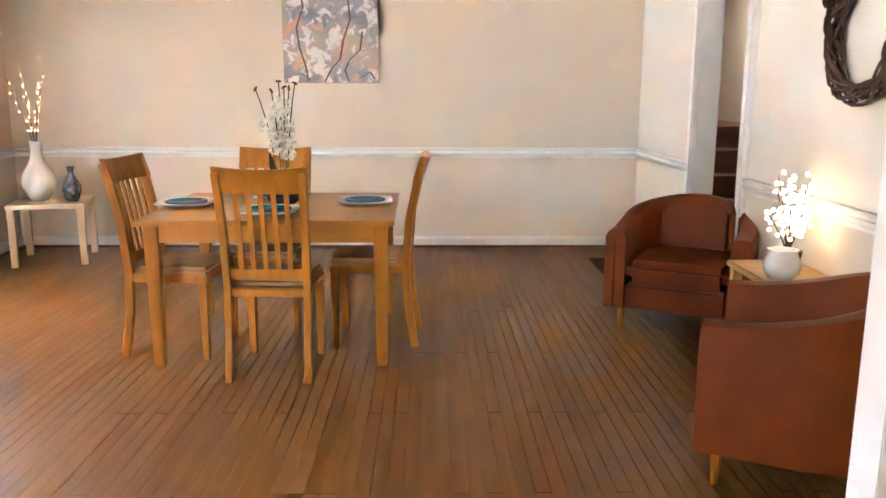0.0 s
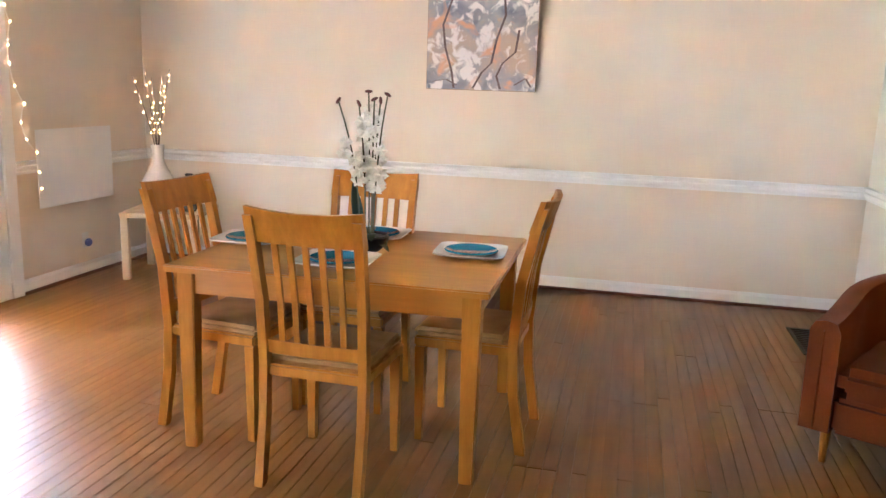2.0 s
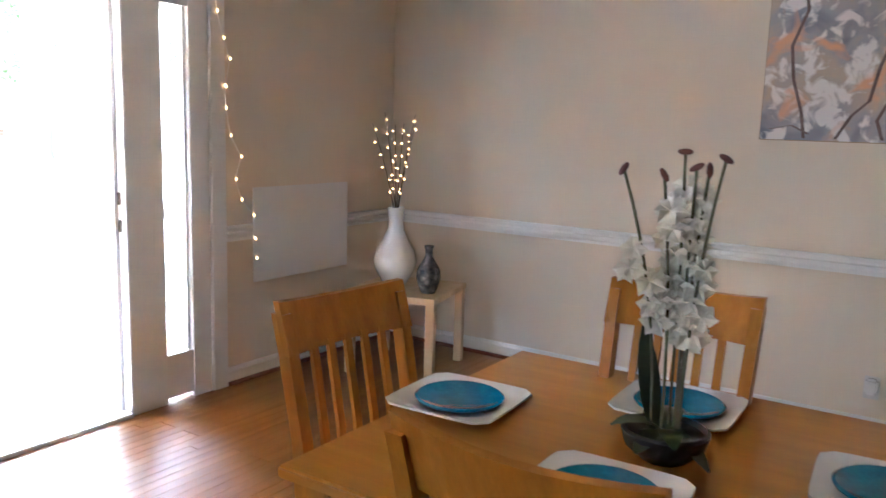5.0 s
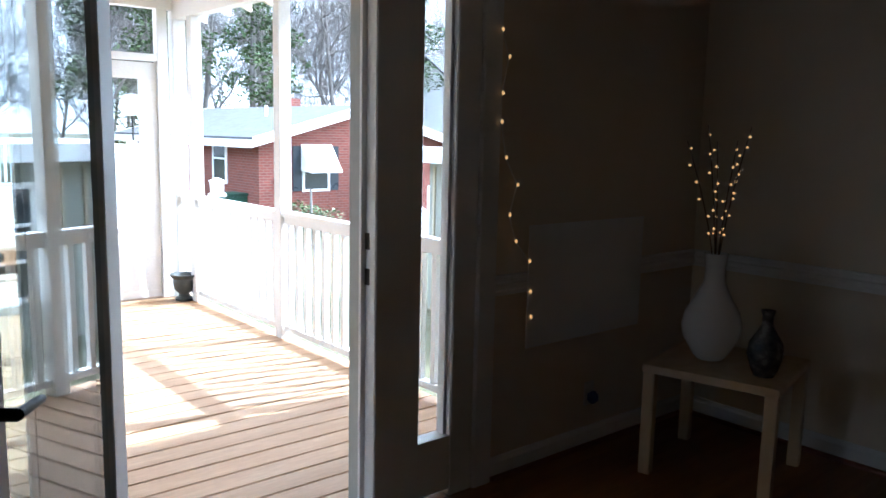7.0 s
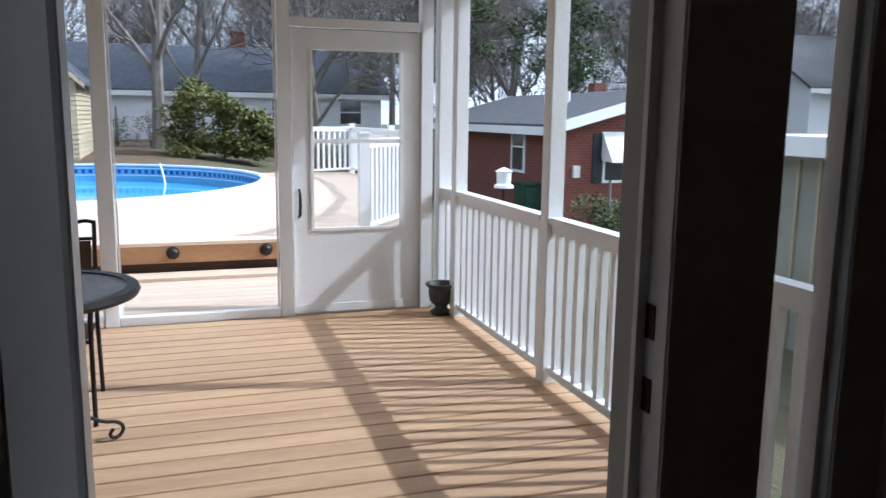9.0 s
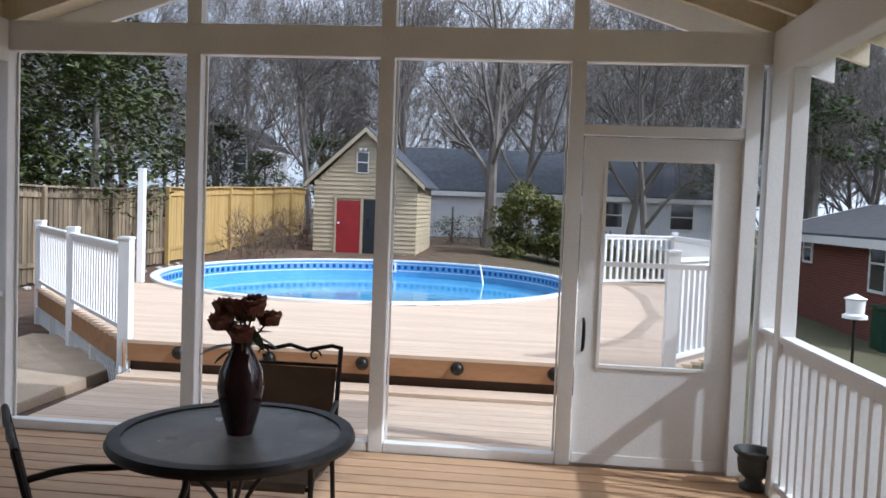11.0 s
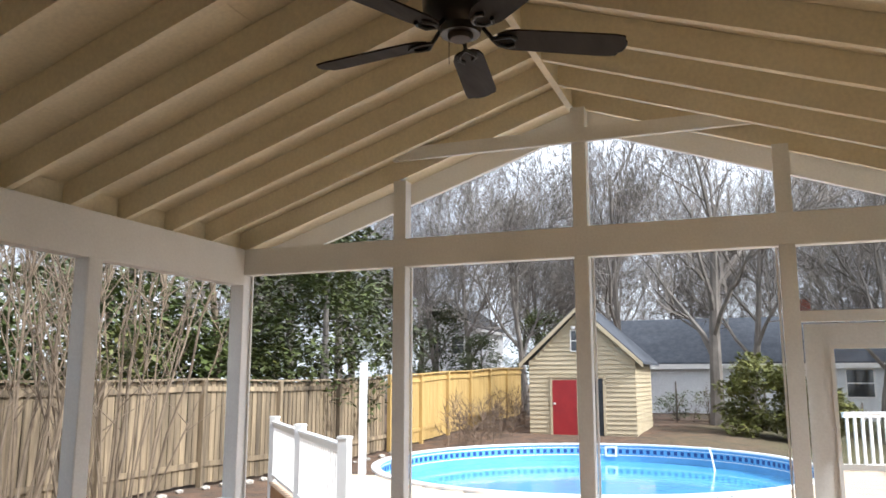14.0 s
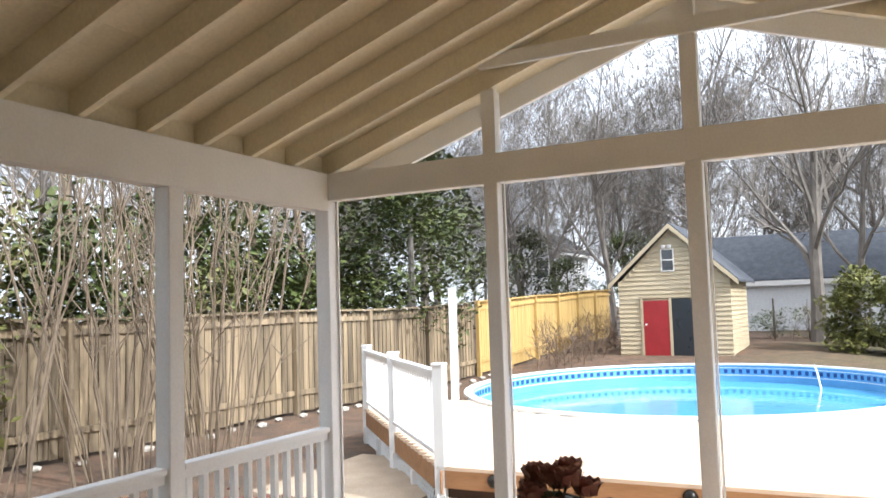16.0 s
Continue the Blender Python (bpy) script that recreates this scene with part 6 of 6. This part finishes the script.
plant("yard_bush", [crown(43, cl, 4200, .15, OLIVE), tr], "large mounded olive-green bush in front of the white house", pose(-26.0, -1.45, gz(-26, -1.45)), category="bush", group="yard bushes")
for k in range(7):
    x, y = -29.8 + rng.uniform(-1, .6), -5.0 + k * 1.5
    t = plant("yard_bush", [crown(80 + k, [(rng.uniform(-.6, .6), rng.uniform(-.6, .6), rng.uniform(.2, .9), .4, .4, .3) for q in range(9)], 1500, .10, OLIVE if k % 2 else BROADLEAF), tr], "low uneven green shrub by the white house", pose(x, y, gz(x, y)), category="bush", group="yard bushes")
plant("yard_bush", [crown(44, [(rng.uniform(-.5, .5), rng.uniform(-.5, .5), rng.uniform(.25, .85), .35, .35, .28) for q in range(16)], 5200, .09, BROADLEAF), tr], "rounded dark green bush by the brick house", pose(-14.4, 6.2, gz(-14.4, 6.2)), category="bush", group="yard bushes")
brush = [grow("dry_brush", 90 + k, 2.3, .028, 2, .8, DRYTWIG, .05, .12, (9, 8, 5), .5) for k in range(3)]
spots = [(-19.2 - k * .62 + rng.uniform(-.3, .3), -10.6 + rng.uniform(0, 1.6)) for k in range(19)] + [(-28.4 + rng.uniform(-1.4, .8), -4.9 + k * .55) for k in range(18)] + [(-20.5 - rng.uniform(0, 2.5), -9.8 + rng.uniform(0, .8)) for k in range(5)]
for k, (x, y) in enumerate(spots):
    t = plant("dry_shrub", brush[k % 3], "leafless brown undergrowth with thin dry stems", pose(x, y, gz(x, y), 0, 0, k * 53), category="shrub", group="dry undergrowth")
    q = rng.uniform(.35, .8)
    t.scale = (q, q, q)
for k, (x, y, q) in enumerate(((-35.5, -16.5, .9), (-40, -20.5, .85), (-33.5, -13.6, .62), (-47, -14, 1.0), (-46, 12.5, 1.1))):
    t = plant("evergreen_tree", mag, "dark evergreen standing beyond the yellow fence", pose(x, y, gz(x, y), 0, 0, k * 71), group="evergreen trees")
    t.scale = (q, q, q)
for k, (x, y) in enumerate(((-13.2, -13.9), (-12.4, -14.6), (-14.6, -13.6), (-9.2, -14.4), (-5.6, -14.8), (-3.2, -14.2))):
    plant("bare_tree", [tube_mesh("trunk", [(0, 0, -.3), (rng.uniform(-.3, .3), .1, 2.5), (rng.uniform(-.9, .9), .2, 5.2), (rng.uniform(-1.2, 1.2), .1, 8)], [.10, .085, .06, .03], CRAPE)], "slim pale leaning trunk behind the fence", pose(x, y, gz(x, y)), group="trunks behind the fence")
# crape myrtles: many pale upright stems
for k, (x, y) in enumerate(((-6.3, -9.9), (-7.4, -9.6), (-5.0, -10.3))):
    cm = thing("crape_myrtle", "multi-stemmed leafless crape myrtle with smooth pale bark", "tree", "crape myrtles", m=pose(x, y, gz(x, y)))
    rg = random.Random(50 + k)
    for i in range((20, 26, 12)[k]):
        a = i * 2.4 + rg.uniform(-.3, .3)
        d = Vector((math.cos(a), math.sin(a), 0))
        lean, h = rg.uniform(.25, 1.55), rg.uniform(3.4, 4.9)
        base = rg.uniform(.04, .55)
        pts = [d * (base + lean * u ** 1.2) + Vector((rg.uniform(-.05, .05), rg.uniform(-.05, .05), h * u - .1)) for u in [q / 7 for q in range(8)]]
        part("stem", tube(B(), pts, [(.014 + .012 * (i % 3 == 0)) * (1 - .1 * q) * rg.uniform(.8, 1.1) for q in range(8)], 6), CRAPE, cm, "", True)
        tb_ = B()
        for q in range(9):
            u = rg.uniform(.35, 1)
            j = min(6, int(u * 7))
            p = pts[j].lerp(pts[j + 1], u * 7 - j)
            e = Vector((rg.uniform(-.5, .5), rg.uniform(-.5, .5), rg.uniform(.3, .9)))
            tube(tb_, [p, p + e * .5 + Vector((rg.uniform(-.05, .05), 0, 0)), p + e], [.008, .006, .003], 4, False)
        part("branchwork", tb_, CRAPE, cm)["kind"] = "stuff"
for k in range(4):
    sb = plant("azalea", [crown(60 + k, [(rng.uniform(-.25, .25), rng.uniform(-.25, .25), .25, .28, .28, .2) for q in range(4)], 2200, .06, FLOWERRED)], "low reddish shrub beside the porch", pose(-3.3 - k * .55, -6.9, -.2), category="shrub", group="low shrubs")
sb = plant("azalea", [crown(70, [(0, 0, .25, .35, .35, .25)], 2200, .08, BROADLEAF)], "low green shrub near the porch railing", pose(-3.6, -9.6, -.2), category="shrub")

# ================================================================ boards, last
dk = thing("porch_floor", "honey-stained plank floor of the screened porch", "floor")
dk["kind"] = "structure"
# one solid dark slab paints the shade seen between the boards
part("joists", box(B(), XS + .05, -.17, YL - .04, YR + .04, -.26, PZ - .034), UNDERSHADE, dk, "solid dark backing painted as the shade under the boards")
me = mesh("board", box(B(), 0, .134, YL - .05, YR + .05, -.03, 0, .003), DECK)
x = XS + .05
k = 0
while x < -.19:
    gap = .016 if k in (8, 20) else .009
    piece("board", me, dk, pose(x, 0, PZ - .0005 * (k % 2)))
    x += .134 + gap
    k += 1
fl_ = thing("strip_floor", "narrow oak strip floor with a worn satin finish", "floor")
fl_["kind"] = "structure"
rng = random.Random(2)
SW = .0572
lens = [1.6, 2.3, 3.1, 4.0]
bank = {L: mesh("strip", box(B(), .0006, SW - .0006, .001, L - .001, -.012, 0, .0012), OAK) for L in lens}
n, count = int(5.4 / SW), 0
rest = B()
for i in range(n + 1):
    x = i * SW
    # the stretch under and around the table is laid as single strips
    box(rest, x + .0006, x + SW - .0006, -8.99, -6.0, -.012, 0)
    yy = -6.0
    while yy < -.001:
        L = rng.choice(lens)
        if yy + L > -.2:
            L = -.001 - yy
        if count < 300 and L in bank:
            piece("strip", bank[L], fl_, pose(x, yy, 0))
            count += 1
        else:
            box(rest, x + .0006, x + SW - .0006, yy + .001, yy + L - .001, -.012, 0)
        yy += L
box(rest, 5.40, 6.55, -8.99, 2.6, -.012, -.001)
tagged(part("strip_rest", rest, OAK, fl_), "", "", "", "stuff")
